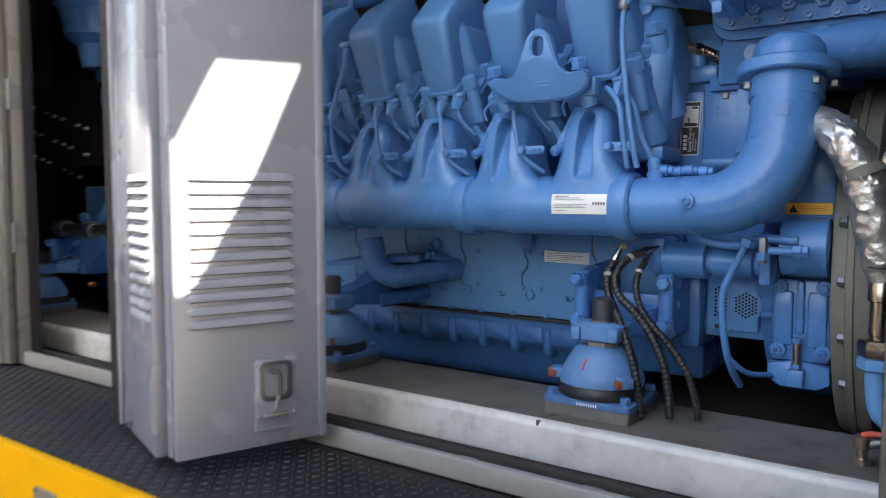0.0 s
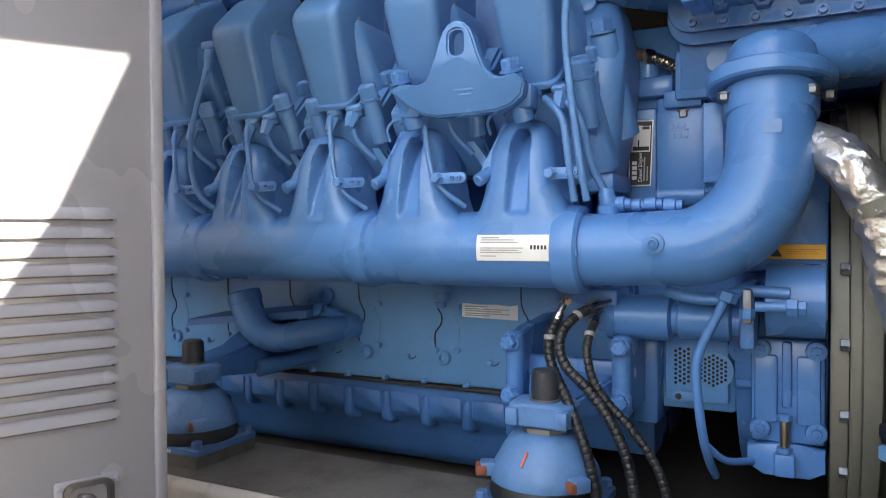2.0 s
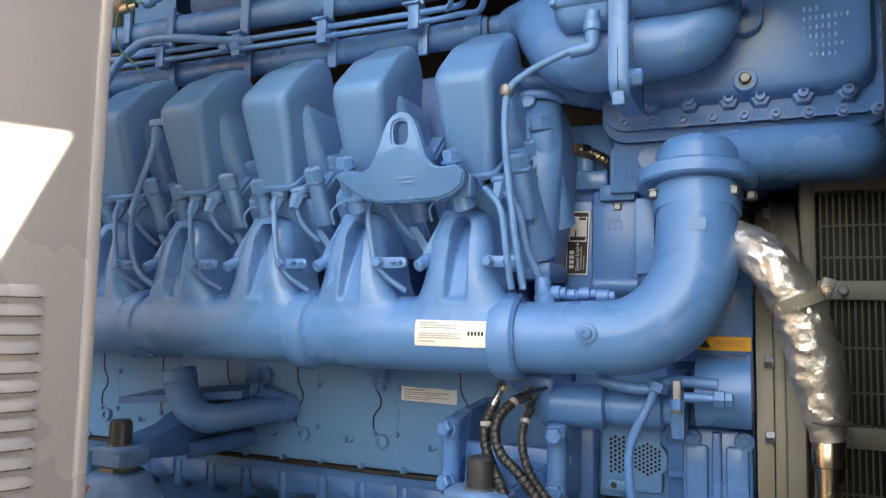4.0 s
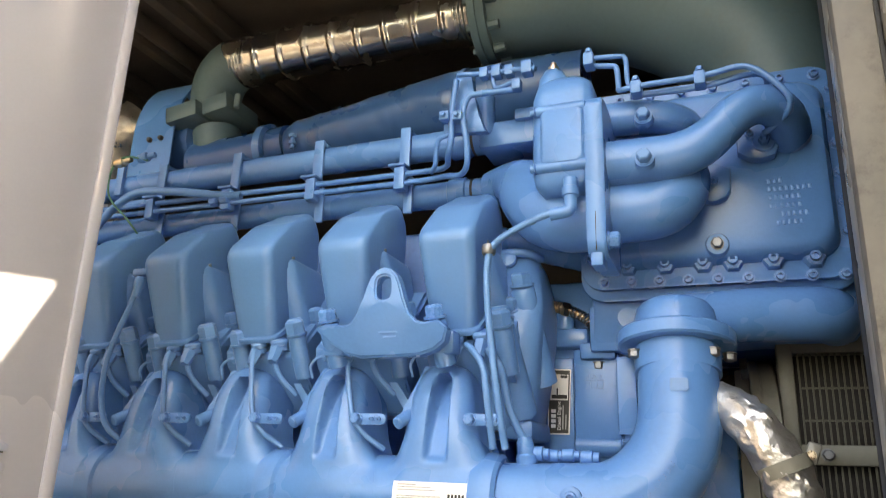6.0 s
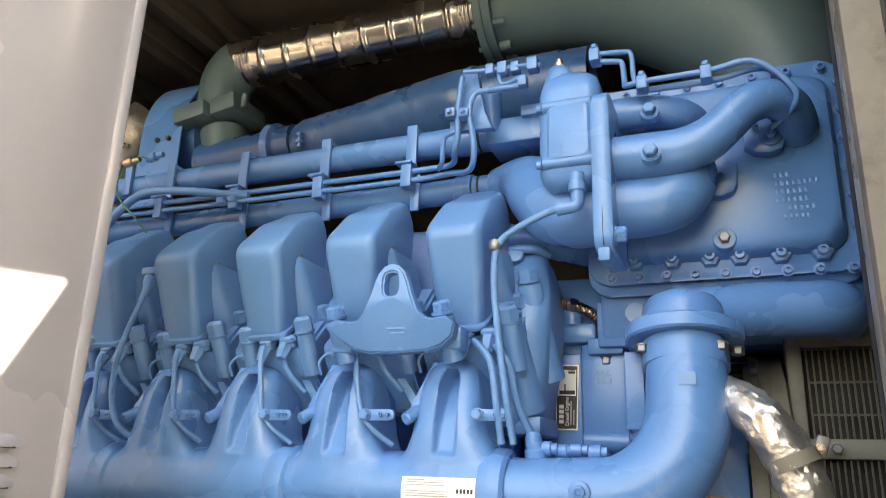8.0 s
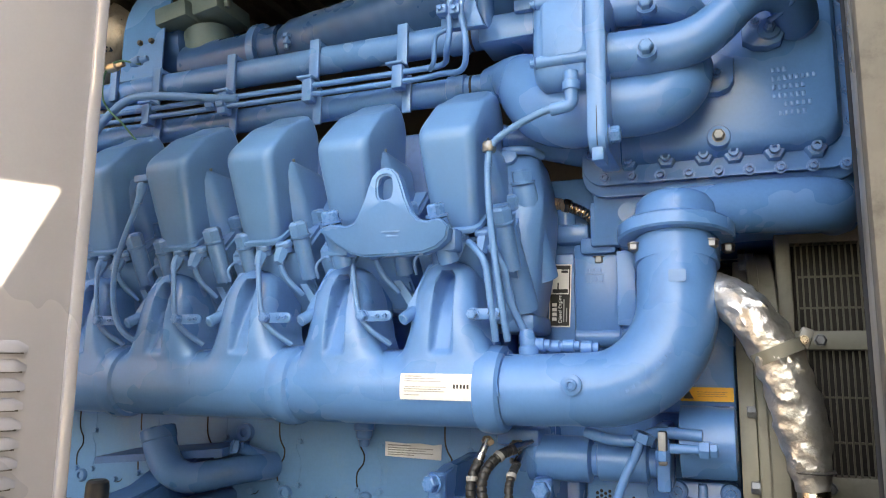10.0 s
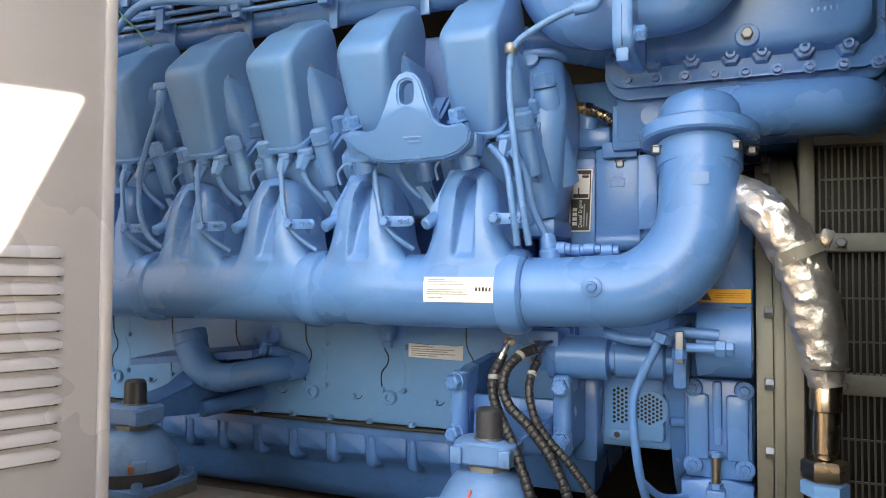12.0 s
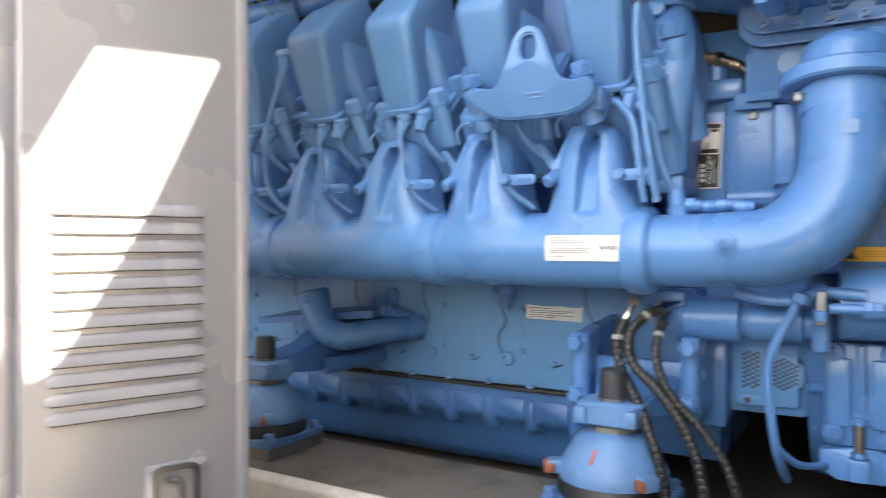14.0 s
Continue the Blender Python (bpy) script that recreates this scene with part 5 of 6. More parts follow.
for v in bm.verts:
    v.co += (v.co - Vector((v.co.x, 2.935, 2.61))).normalized() * (0.003 + 0.006 * max(0.0, min(1.0, (2.64 - v.co.z) / 0.08))) * noise.noise(Vector((v.co.x * 15 + v.co.z * 9, v.co.y * 6, v.co.z * 6)))
part("intake_sleeve", bm, SLEEVE, engine, "wrinkled dark blue intake sleeve", 80)
for x, z in ((-1.655, 2.576), (-1.10, 2.635)):
    cl = part("sleeve_clamp", made(lathe, (x, 2.935, z), X, [(0, 0.080 + (0.025 if x > -1.5 else 0.004)), (0.014, 0.080 + (0.025 if x > -1.5 else 0.004))], 36), BLUE, engine)
    part("clamp_screw", made(rod, (x + 0.007, 2.845, z - 0.05), (x + 0.007, 2.845, z + 0.0), 0.007, 10, 0.001), BLUE, cl)
    for dz in (-0.035, -0.012):
        part("clamp_nut", made(lathe, (x + 0.007, 2.845, z + dz), Z, [(0, 0.013), (0.010, 0.013)], 6), BLUE, cl)

# foil-wrapped turbo outlet far along the engine
bm = bmesh.new()
tube(bm, [(-2.62, 3.0, 2.42), (-2.60, 3.0, 2.60), (-2.57, 3.02, 2.74), (-2.50, 3.08, 2.84)], [0.11, 0.12, 0.12, 0.11], 26, 0.016)
for v in bm.verts:
    v.co += Vector((0, -1, 0)) * 0.02 * noise.noise(v.co * 18)
solo("insulated_bend", bm, FOIL, "foil-wrapped exhaust bend beside the turbocharger", "insulated pipe", sharp=20)
part("red_hose", made(tube, [(-2.66, 3.05, 2.60), (-2.66, 3.08, 2.76), (-2.60, 3.12, 2.87)], 0.05, 18), RUST, engine)

# ---- exhaust line ----
exh = thing("exhaust_line", "green primed exhaust pipe with bright steel bellows", "exhaust pipe", (-1.5, 2.95, 2.5))
bm = bmesh.new()
tube(bm, [(-2.005, 2.95, 2.45), (-2.015, 2.95, 2.58), (-2.035, 2.95, 2.68)], [0.070, 0.076, 0.082], 28)
part("lower_pipe", bm, GREEN, exh)
bm = bmesh.new()
tube(bm, [(-2.04, 2.95, 2.72), (-2.055, 2.95, 2.78), (-2.058, 2.95, 2.84), (-2.045, 2.95, 2.89), (-2.015, 2.95, 2.928), (-1.985, 2.95, 2.945)], [0.084, 0.086, 0.088, 0.090, 0.090, 0.088], 30)
part("bend", bm, GREEN, exh, "", 70)
bm = bmesh.new()
t = Matrix.Rotation(radians(-9), 3, "Y")
box(bm, (-2.085, 2.915, 2.712), (0.125, 0.20, 0.060), t, 0.006)
box(bm, (-1.970, 2.93, 2.736), (0.10, 0.18, 0.060), t, 0.006)
part("pipe_clamp", bm, GREEN, exh)
part("clamp_bolt", made(rod, (-1.90, 2.87, 2.72), (-1.90, 2.87, 2.77), 0.010, 10, 0.002), GREEN, exh)


def bellows_wave(s, r):
    L = 0.927
    if s < 0.085 or s > L - 0.075:
        return r + 0.004 * math.sin(s * 470)
    return r - 0.002 + 0.0085 * math.exp(-(((s - 0.085) % 0.098 - 0.049) / 0.008) ** 2)


bm = bmesh.new()
tube(bm, [(-1.995 + 0.927 * k / 280, 2.95, 2.944) for k in range(281)], 0.083, 40, soft=False, wave=bellows_wave)
part("bellows", bm, STEEL, exh, "bright ribbed stainless bellows", 70)
fl = part("duct_flange", made(lathe, (-1.068, 2.95, 2.935), X, [(0, 0.09), (0, 0.160), (0.022, 0.162), (0.024, 0.155), (0.030, 0.155), (0.050, 0.160), (0.052, 0.14)], 40), GREEN, exh)
for k in range(12):
    a = radians(30 * k + 15)
    bolt(fl, (-1.068, 2.95 + 0.148 * math.cos(a), 2.935 + 0.148 * math.sin(a)), -X, 0.018, "hex", GREEN)
    part("flange_gusset", made(rod, (-1.016, 2.95 + 0.148 * math.cos(a), 2.935 + 0.148 * math.sin(a)), (-0.981, 2.95 + 0.144 * math.cos(a), 2.935 + 0.144 * math.sin(a)), 0.014, 8, 0.002), GREEN, fl)
bm = bmesh.new()
tube(bm, [(-1.021, 2.95, 2.935), (-0.9, 2.95, 2.93), (-0.75, 2.95, 2.915), (-0.60, 2.95, 2.87), (-0.45, 2.95, 2.80), (-0.33, 2.95, 2.70), (-0.27, 2.95, 2.58), (-0.26, 2.95, 2.43)], [0.138, 0.142, 0.15, 0.165, 0.18, 0.18, 0.17, 0.16], 40, 0.03)
part("duct", bm, GREEN, exh, "wide dull green duct", 70)

# ---- accessories under the manifold ----
# starter motor
st = part("starter_motor", made(lathe, (-0.83, 2.595, 1.402), X, [(0, 0.034), (0.003, 0.047), (0.018, 0.049), (0.022, 0.045), (0.125, 0.045), (0.130, 0.030), (0.140, 0.030), (0.143, 0.039), (0.235, 0.039), (0.24, 0.028), (0.26, 0.028)], 30), BLUE, engine)
bm = bmesh.new()
span(bm, (-0.575, 2.54, 1.355), (-0.548, 2.66, 1.480), 0.008)
part("starter_flange", bm, BLUE, st)
part("terminal_cover", made(span, (-0.843, 2.555, 1.375), (-0.826, 2.63, 1.435), 0.004), BLUE, st)
for p in ((-0.845, 2.56, 1.425), (-0.845, 2.565, 1.395), (-0.835, 2.548, 1.432)):
    part("terminal", made(rod, p, (p[0] - 0.016, p[1] - 0.012, p[2]), 0.006, 10, 0.001), BRASS, st)
part("earth_stud", made(rod, (-0.905, 2.52, 1.437), (-0.880, 2.49, 1.437), 0.006, 10, 0.001), BRASS, engine)
part("earth_nut", made(lathe, (-0.897, 2.508, 1.437), (1, -1, 0), [(0, 0.011), (0.010, 0.011)], 6), BRASS, engine)
bm = bmesh.new()
span(bm, (-0.89, 2.55, 1.425), (-0.80, 2.75, 1.46), 0.008)
part("starter_bracket", bm, BLUE, engine)
# fuel filter pipework beneath the elbow
fh = part("flywheel_housing", made(lathe, (-0.60, 3.05, 1.385), X, [(0, 0.33), (0.004, 0.375), (0.05, 0.38), (0.17, 0.38), (0.174, 0.37)], 72), BLUE, engine)
part("housing_pad", made(span, (-0.60, 2.622, 1.495), (-0.428, 2.80, 1.70), 0.012), BLUE, fh)
yl = part("caution_label", made(prism, [(-0.532, -0.0135), (-0.434, -0.0135), (-0.434, 0.0135), (-0.532, 0.0135)], (0, 2.618, 1.534), X, Vector((0, 0.0, 1)), 0.0015), LABELY, fh, "orange caution label with small print")
cap = Vector((0, 0.0, 1)).normalized()
bars(yl, Vector((0, 2.618, 1.534)) + X.cross(cap) * 0.0016, X, cap, [(-0.500, 0.004, 0.056, 0.0009), (-0.500, 0.0, 0.050, 0.0008), (-0.500, -0.004, 0.054, 0.0008)], RUST)
bm = bmesh.new()
prism(bm, [(-0.527, -0.009), (-0.507, -0.009), (-0.517, 0.009)], Vector((0, 2.618, 1.534)) + X.cross(cap) * 0.0016, X, cap, 0.0005)
part("warning_triangle", bm, INK, yl)
part("filter_can", made(lathe, (-0.535, 2.60, 1.445), X, [(0, 0.04), (0.004, 0.068), (0.10, 0.068), (0.104, 0.06)], 30), BLUE, engine)
for pts, r in (([(-0.70, 2.52, 1.462), (-0.66, 2.51, 1.452), (-0.61, 2.51, 1.450), (-0.58, 2.52, 1.462), (-0.55, 2.53, 1.465), (-0.49, 2.53, 1.462)], 0.011), ([(-0.545, 2.50, 1.440), (-0.47, 2.50, 1.440)], 0.009), ([(-0.597, 2.50, 1.448), (-0.606, 2.50, 1.425), (-0.632, 2.50, 1.37), (-0.644, 2.50, 1.325), (-0.640, 2.50, 1.26), (-0.634, 2.51, 1.20), (-0.628, 2.54, 1.15), (-0.622, 2.60, 1.10)], 0.0085), ([(-0.632, 2.52, 1.18), (-0.60, 2.57, 1.14), (-0.56, 2.64, 1.125)], 0.007)):
    bm = bmesh.new()
    tube(bm, pts, r, 12, 0.008)
    part("fuel_pipe", bm, BLUE, engine)
for p, a, s in (((-0.592, 2.500, 1.455), (0.35, 0, 1), 0.019), ((-0.558, 2.498, 1.425), (0, 0, 1), 0.013), ((-0.488, 2.50, 1.440), (1, 0, 0), 0.016), ((-0.475, 2.50, 1.44), (1, 0, 0), 0.013)):
    part("pipe_nut", made(lathe, p, a, [(-0.008, s * 0.85), (-0.006, s), (0.010, s), (0.012, s * 0.8)], 6), BLUE, engine)
bm = bmesh.new()
span(bm, (-0.565, 2.488, 1.41), (-0.550, 2.512, 1.47), 0.003)
part("valve_body", bm, ZINC, engine, "bright zinc valve body")
# gear pump
pump = part("pump_body", made(span, (-0.563, 2.648, 1.165), (-0.433, 2.85, 1.366), 0.008), BLUE, engine)
for x0, x1 in ((-0.556, -0.515), (-0.482, -0.441)):
    part("pump_pad", made(span, (x0, 2.636, 1.205), (x1, 2.655, 1.335), 0.006), BLUE, pump)
part("pump_rib", made(span, (-0.508, 2.636, 1.235), (-0.490, 2.655, 1.362), 0.006), BLUE, pump)
for x in (-0.546, -0.448):
    for z in (1.192, 1.346):
        part("corner_boss", made(lathe, (x, 2.648, z), -Y, [(0, 0.020), (0.012, 0.018)], 18), BLUE, pump)
        bolt(pump, (x, 2.637, z), -Y, 0.020, "cap", BLUE)
part("relief_boss", made(lathe, (-0.54, 2.640, 1.245), -Y, [(0, 0.006), (0.003, 0.006)], 12), DARK, pump)
bm = bmesh.new()
prism(bm, [(-0.57, 1.155), (-0.52, 1.165), (-0.48, 1.165), (-0.432, 1.158), (-0.432, 1.115), (-0.46, 1.10), (-0.54, 1.10), (-0.57, 1.118)], (0, 2.72, 0), X, Z, 0.075, 0.005)
part("pump_foot", bm, BLUE, pump)
bm = bmesh.new()
span(bm, (-0.520, 2.615, 1.108), (-0.484, 2.66, 1.150), 0.004)
part("adjuster_block", bm, BLUE, pump)
part("adjuster_screw", made(rod, (-0.502, 2.630, 1.15), (-0.502, 2.630, 1.222), 0.0085, 14, 0.001), BRASS, pump, "yellow passivated adjuster screw")
for z in (1.152, 1.214):
    part("adjuster_nut", made(lathe, (-0.502, 2.630, z), Z, [(0, 0.014), (0.010, 0.014)], 6), BLUE, pump)
part("pump_side_stud", made(rod, (-0.563, 2.67, 1.27), (-0.592, 2.66, 1.27), 0.010, 12, 0.002), BLUE, pump)
part("pump_ear", made(lathe, (-0.585, 2.70, 1.335), -Y, [(0, 0.024), (0.02, 0.024), (0.02, 0.012), (0.0, 0.012)], 20), BLUE, pump)
# perforated guard
gb = part("guard_box", made(span, (-0.745, 2.742, 1.205), (-0.612, 2.90, 1.350), 0.010), BLUEP, engine)
part("guard_plate", made(prism, rounded(0.042, 0.098, 0.006, 4), (-0.707, 2.741, 1.282), X, Z, 0.003, 0.0008), BLUEP, gb)
bm = bmesh.new()
for i in range(4):
    for j in range(8):
        lathe(bm, (-0.720 + 0.0088 * i, 2.7375, 1.247 + 0.0098 * j + (0.005 if i % 2 else 0)), -Y, [(0, 0.0036), (0.0006, 0.0036)], 8)
for i in range(7):
    for j in range(9):
        x, z = -0.668 + 0.0082 * i, 1.243 + 0.0090 * j + (0.0045 if i % 2 else 0)
        if (x + 0.642) ** 2 + (z - 1.279) ** 2 < 0.034**2:
            lathe(bm, (x, 2.7375, z), -Y, [(0, 0.0033), (0.0006, 0.0033)], 8)
holes = part("perforated_face", bm, SEAL, gb)
holes["kind"] = "stuff"
part("guard_plate", made(prism, disc(0.040, 28), (-0.642, 2.741, 1.279), X, Z, 0.003, 0.0008), BLUEP, gb)
part("guard_foot", made(prism, rounded(0.048, 0.022, 0.010, 4), (-0.705, 2.741, 1.218), X, Z, 0.006, 0.001), BLUEP, gb)
bolt(gb, (-0.714, 2.735, 1.218), -Y, 0.009, "cap", DARK)
bm = bmesh.new()
span(bm, (-0.805, 2.70, 1.16), (-0.75, 2.86, 1.345), 0.008)
part("side_cover", bm, BLUE, block)
bm = bmesh.new()
span(bm, (-1.05, 2.93, 1.02), (-0.80, 3.5, 1.20), 0.01)
part("sump_end", bm, BLUE, engine)
# stubs and pipes under the manifold, in the far bays
bm = bmesh.new()
tube(bm, [(-1.816, 2.60, 1.418), (-1.806, 2.60, 1.385), (-1.795, 2.60, 1.357), (-1.772, 2.60, 1.325), (-1.735, 2.605, 1.304), (-1.69, 2.615, 1.302), (-1.648, 2.65, 1.312), (-1.60, 2.70, 1.320), (-1.575, 2.77, 1.322)], [0.043, 0.042, 0.041, 0.040, 0.038, 0.037, 0.036, 0.035, 0.035], 28)
fp = part("filler_pipe", bm, BLUE, engine, "bent blue filler pipe", 60)
part("pipe_cap", made(lathe, (-1.807, 2.60, 1.388), (-0.30, 0.0, 1), [(0, 0.041), (0.003, 0.0445), (0.030, 0.0445), (0.033, 0.041), (0.034, 0.001)], 28), BLUE, fp)
part("filler_stub", made(rod, (-1.772, 2.60, 1.216), (-1.70, 2.78, 1.235), 0.023, 18, 0.004), BLUE, engine)
part("sight_fitting", made(rod, (-1.612, 2.67, 1.373), (-1.575, 2.77, 1.335), 0.015, 14, 0.003), BLUE, engine)
part("sight_fitting", made(lathe, (-1.612, 2.665, 1.374), (-0.8, -0.9, 0.3), [(0, 0.014), (0.004, 0.018), (0.016, 0.018), (0.018, 0.012)], 14), BLUE, engine)
part("oil_drain_boss", made(lathe, (-1.660, 2.765, 1.402), -Y, [(0, 0.024), (0.014, 0.023), (0.016, 0.012), (0.008, 0.011)], 18), BLUE, block)
part("pressure_sender", made(lathe, (-1.285, 2.725, 1.475), -Z, [(0, 0.020), (0.028, 0.020), (0.030, 0.026), (0.048, 0.026), (0.050, 0.021), (0.068, 0.020), (0.072, 0.014), (0.088, 0.012)], 14), BLUE, engine)
bm = bmesh.new()
loft(bm, [[(-2.02, 2.60, 1.318), (-2.02, 2.60, 1.336), (-2.02, 2.75, 1.345), (-2.02, 2.75, 1.325)], [(-1.64, 2.64, 1.352), (-1.64, 2.64, 1.372), (-1.64, 2.75, 1.382), (-1.64, 2.75, 1.36)]])
part("gusset_shelf", bm, PAN, engine)

# support brackets bolted to the block
def support(x):
    """A cast foot on the block: two bolted posts, an open pocket between them, and an arm down to the mount."""
    s = part("support_bracket", made(span, (x - 0.10, 2.575, 1.200), (x + 0.112, 2.597, 1.312), 0.008), BLUE, engine)
    part("pocket_floor", made(span, (x - 0.10, 2.597, 1.200), (x + 0.112, 2.764, 1.240), 0.004), BLUE, s)
    for a, y in ((-0.105, 2.53), (0.113, 2.55)):
        part("bracket_post", made(rod, (x + a, y, 1.205), (x + a, y, 1.368), 0.0195, 18, 0.005), BLUE, s)
        bm = bmesh.new()
        sec = [(y, 1.205), (y, 1.362), (y + 0.06, 1.372), (2.764, 1.385), (2.764, 1.205)]
        loft(bm, [[(x + a + e, b, c) for b, c in sec] for e in (-0.015, 0.015)])
        bmesh.ops.bevel(bm, geom=list(bm.edges), offset=0.005, segments=2, affect="EDGES")
        part("bracket_cheek", bm, BLUE, s)
        for z in (1.238, 1.347):
            bolt(s, (x + a, y - 0.018, z), (-0.25 if a < 0 else 0.1, -1, 0), 0.032, "hex", BLUE)
    bm = bmesh.new()
    loft(bm, [[(x - 0.045, 2.45, z) for z in (1.215, 1.250)] + [(x + 0.045, 2.45, z) for z in (1.250, 1.215)], [(x - 0.09, 2.58, z) for z in (1.205, 1.285)] + [(x + 0.10, 2.58, z) for z in (1.285, 1.205)]])
    bmesh.ops.bevel(bm, geom=list(bm.edges), offset=0.006, segments=2, affect="EDGES")
    part("bracket_arm", bm, BLUE, s)
support(-0.905)
support(-3.65)
bm = bmesh.new()
loft(bm, [[(-1.86, 2.40, 1.222), (-1.86, 2.40, 1.256), (-1.77, 2.44, 1.256), (-1.77, 2.44, 1.222)], [(-1.88, 2.58, 1.205), (-1.88, 2.58, 1.275), (-1.775, 2.58, 1.285), (-1.775, 2.58, 1.205)], [(-1.88, 2.765, 1.20), (-1.88, 2.765, 1.36), (-1.76, 2.765, 1.37), (-1.76, 2.765, 1.20)]])
bmesh.ops.bevel(bm, geom=list(bm.edges), offset=0.006, segments=2, affect="EDGES")
part("support_arm", bm, PAN, engine)


# ---- resilient engine mounts ----
def engine_mount(x, y):
    z0 = 1.0348
    m = thing("engine_mount", "blue bell-shaped rubber engine mount bolted to the skid rail", "engine mount", (x, y, z0), "engine mounts")
    bm = bmesh.new()
    prism(bm, rounded(0.215, 0.20, 0.004), (x, y, z0), X, Y, 0.028, 0.002)
    part("riser_block", bm, RISER, m, "grimy dark steel riser block")
    bm = bmesh.new()
    prism(bm, rounded(0.225, 0.205, 0.014), (x, y, z0 + 0.0285), X, Y, 0.015, 0.003)
    base = part("base_plate", bm, MOUNTB, m)
    for sx in (-1, 1):
        for sy in (-1, 1):
            p = (x + sx * 0.094, y + sy * 0.083, z0 + 0.0435)
            bolt(base, p, Z, 0.024, "hex", MOUNTB)
    bars(base, Vector((x, y - 0.1035, z0 + 0.032)), X, Z, [(-0.02 + 0.006 * k, 0.0, 0.003, 0.007) for k in range(9)], WHITE, 0.001)
    part("rubber_ring", made(lathe, (x, y, z0 + 0.044), Z, [(0, 0.104), (0.014, 0.106), (0.030, 0.098), (0.036, 0.085)], 36), RUBBER, m)
    part("bell", made(lathe, (x, y, z0 + 0.072), Z, [(0, 0.092), (0.002, 0.103), (0.018, 0.103), (0.030, 0.098), (0.062, 0.080), (0.082, 0.066), (0.090, 0.055), (0.092, 0.030)], 44), BELL, m, "", 60)
    for a in (-38, 205):
        d = Vector((math.cos(radians(a)), math.sin(radians(a)), 0))
        bm = bmesh.new()
        box(bm, Vector((x, y, z0 + 0.092)) + d * 0.108, (0.030, 0.034, 0.026), Matrix.Rotation(radians(a), 3, "Z"), 0.004)
        lug = part("bell_lug", bm, BELL, m)
        bm = bmesh.new()
        box(bm, Vector((x, y, z0 + 0.090)) + d * 0.114 + Vector((-0.006, -0.004, 0)), (0.022, 0.036, 0.020), Matrix.Rotation(radians(a), 3, "Z"), 0.004)
        part("lug_stop", bm, RUST, lug, "rusty red primed stop")
    part("hex_nut", made(lathe, (x, y, z0 + 0.160), Z, [(0, 0.040), (0.002, 0.043), (0.013, 0.043), (0.016, 0.038)], 6), BEIGE, m, "worn zinc hex nut")
    bm = bmesh.new()
    rings = []
    for z, e in ((z0 + 0.177, 0.004), (z0 + 0.181, 0.0), (z0 + 0.215, 0.0), (z0 + 0.220, 0.005)):
        rings.append([(x + a, y + b, z) for a, b in rounded(0.126 - 2 * e, 0.096 - 2 * e, 0.030, 5)])
    loft(bm, rings)
    part("yoke", bm, BELL, m)
    for sx in (-1, 1):
        part("yoke_rib", made(span, (x + sx * 0.048 - 0.012, y - 0.056, z0 + 0.180), (x + sx * 0.048 + 0.012, y - 0.03, z0 + 0.212), 0.004), BELL, m)
    part("washer", made(lathe, (x, y, z0 + 0.220), Z, [(0, 0.029), (0.005, 0.029)], 24), ZINC, m)
    part("stud_cap", made(lathe, (x, y, z0 + 0.225), Z, [(0, 0.0265), (0.040, 0.0260), (0.050, 0.0245), (0.055, 0.019), (0.056, 0.001)], 26), CAPM, m, "dull dark plastic stud cap")
    bm = bmesh.new()
    a = radians(-97)
    c = Vector((x + 0.084 * math.cos(a), y + 0.084 * math.sin(a), z0 + 0.128))
    box(bm, c, (0.004, 0.006, 0.030), Matrix.Rotation(radians(14), 3, "Y") @ Matrix.Rotation(radians(-29), 3, "X"))
    part("paint_stroke", bm, REDINK, m, "red paint witness mark")
    return m


engine_mount(-0.906, 2.42)
engine_mount(-1.815, 2.42)
engine_mount(-3.66, 2.42)

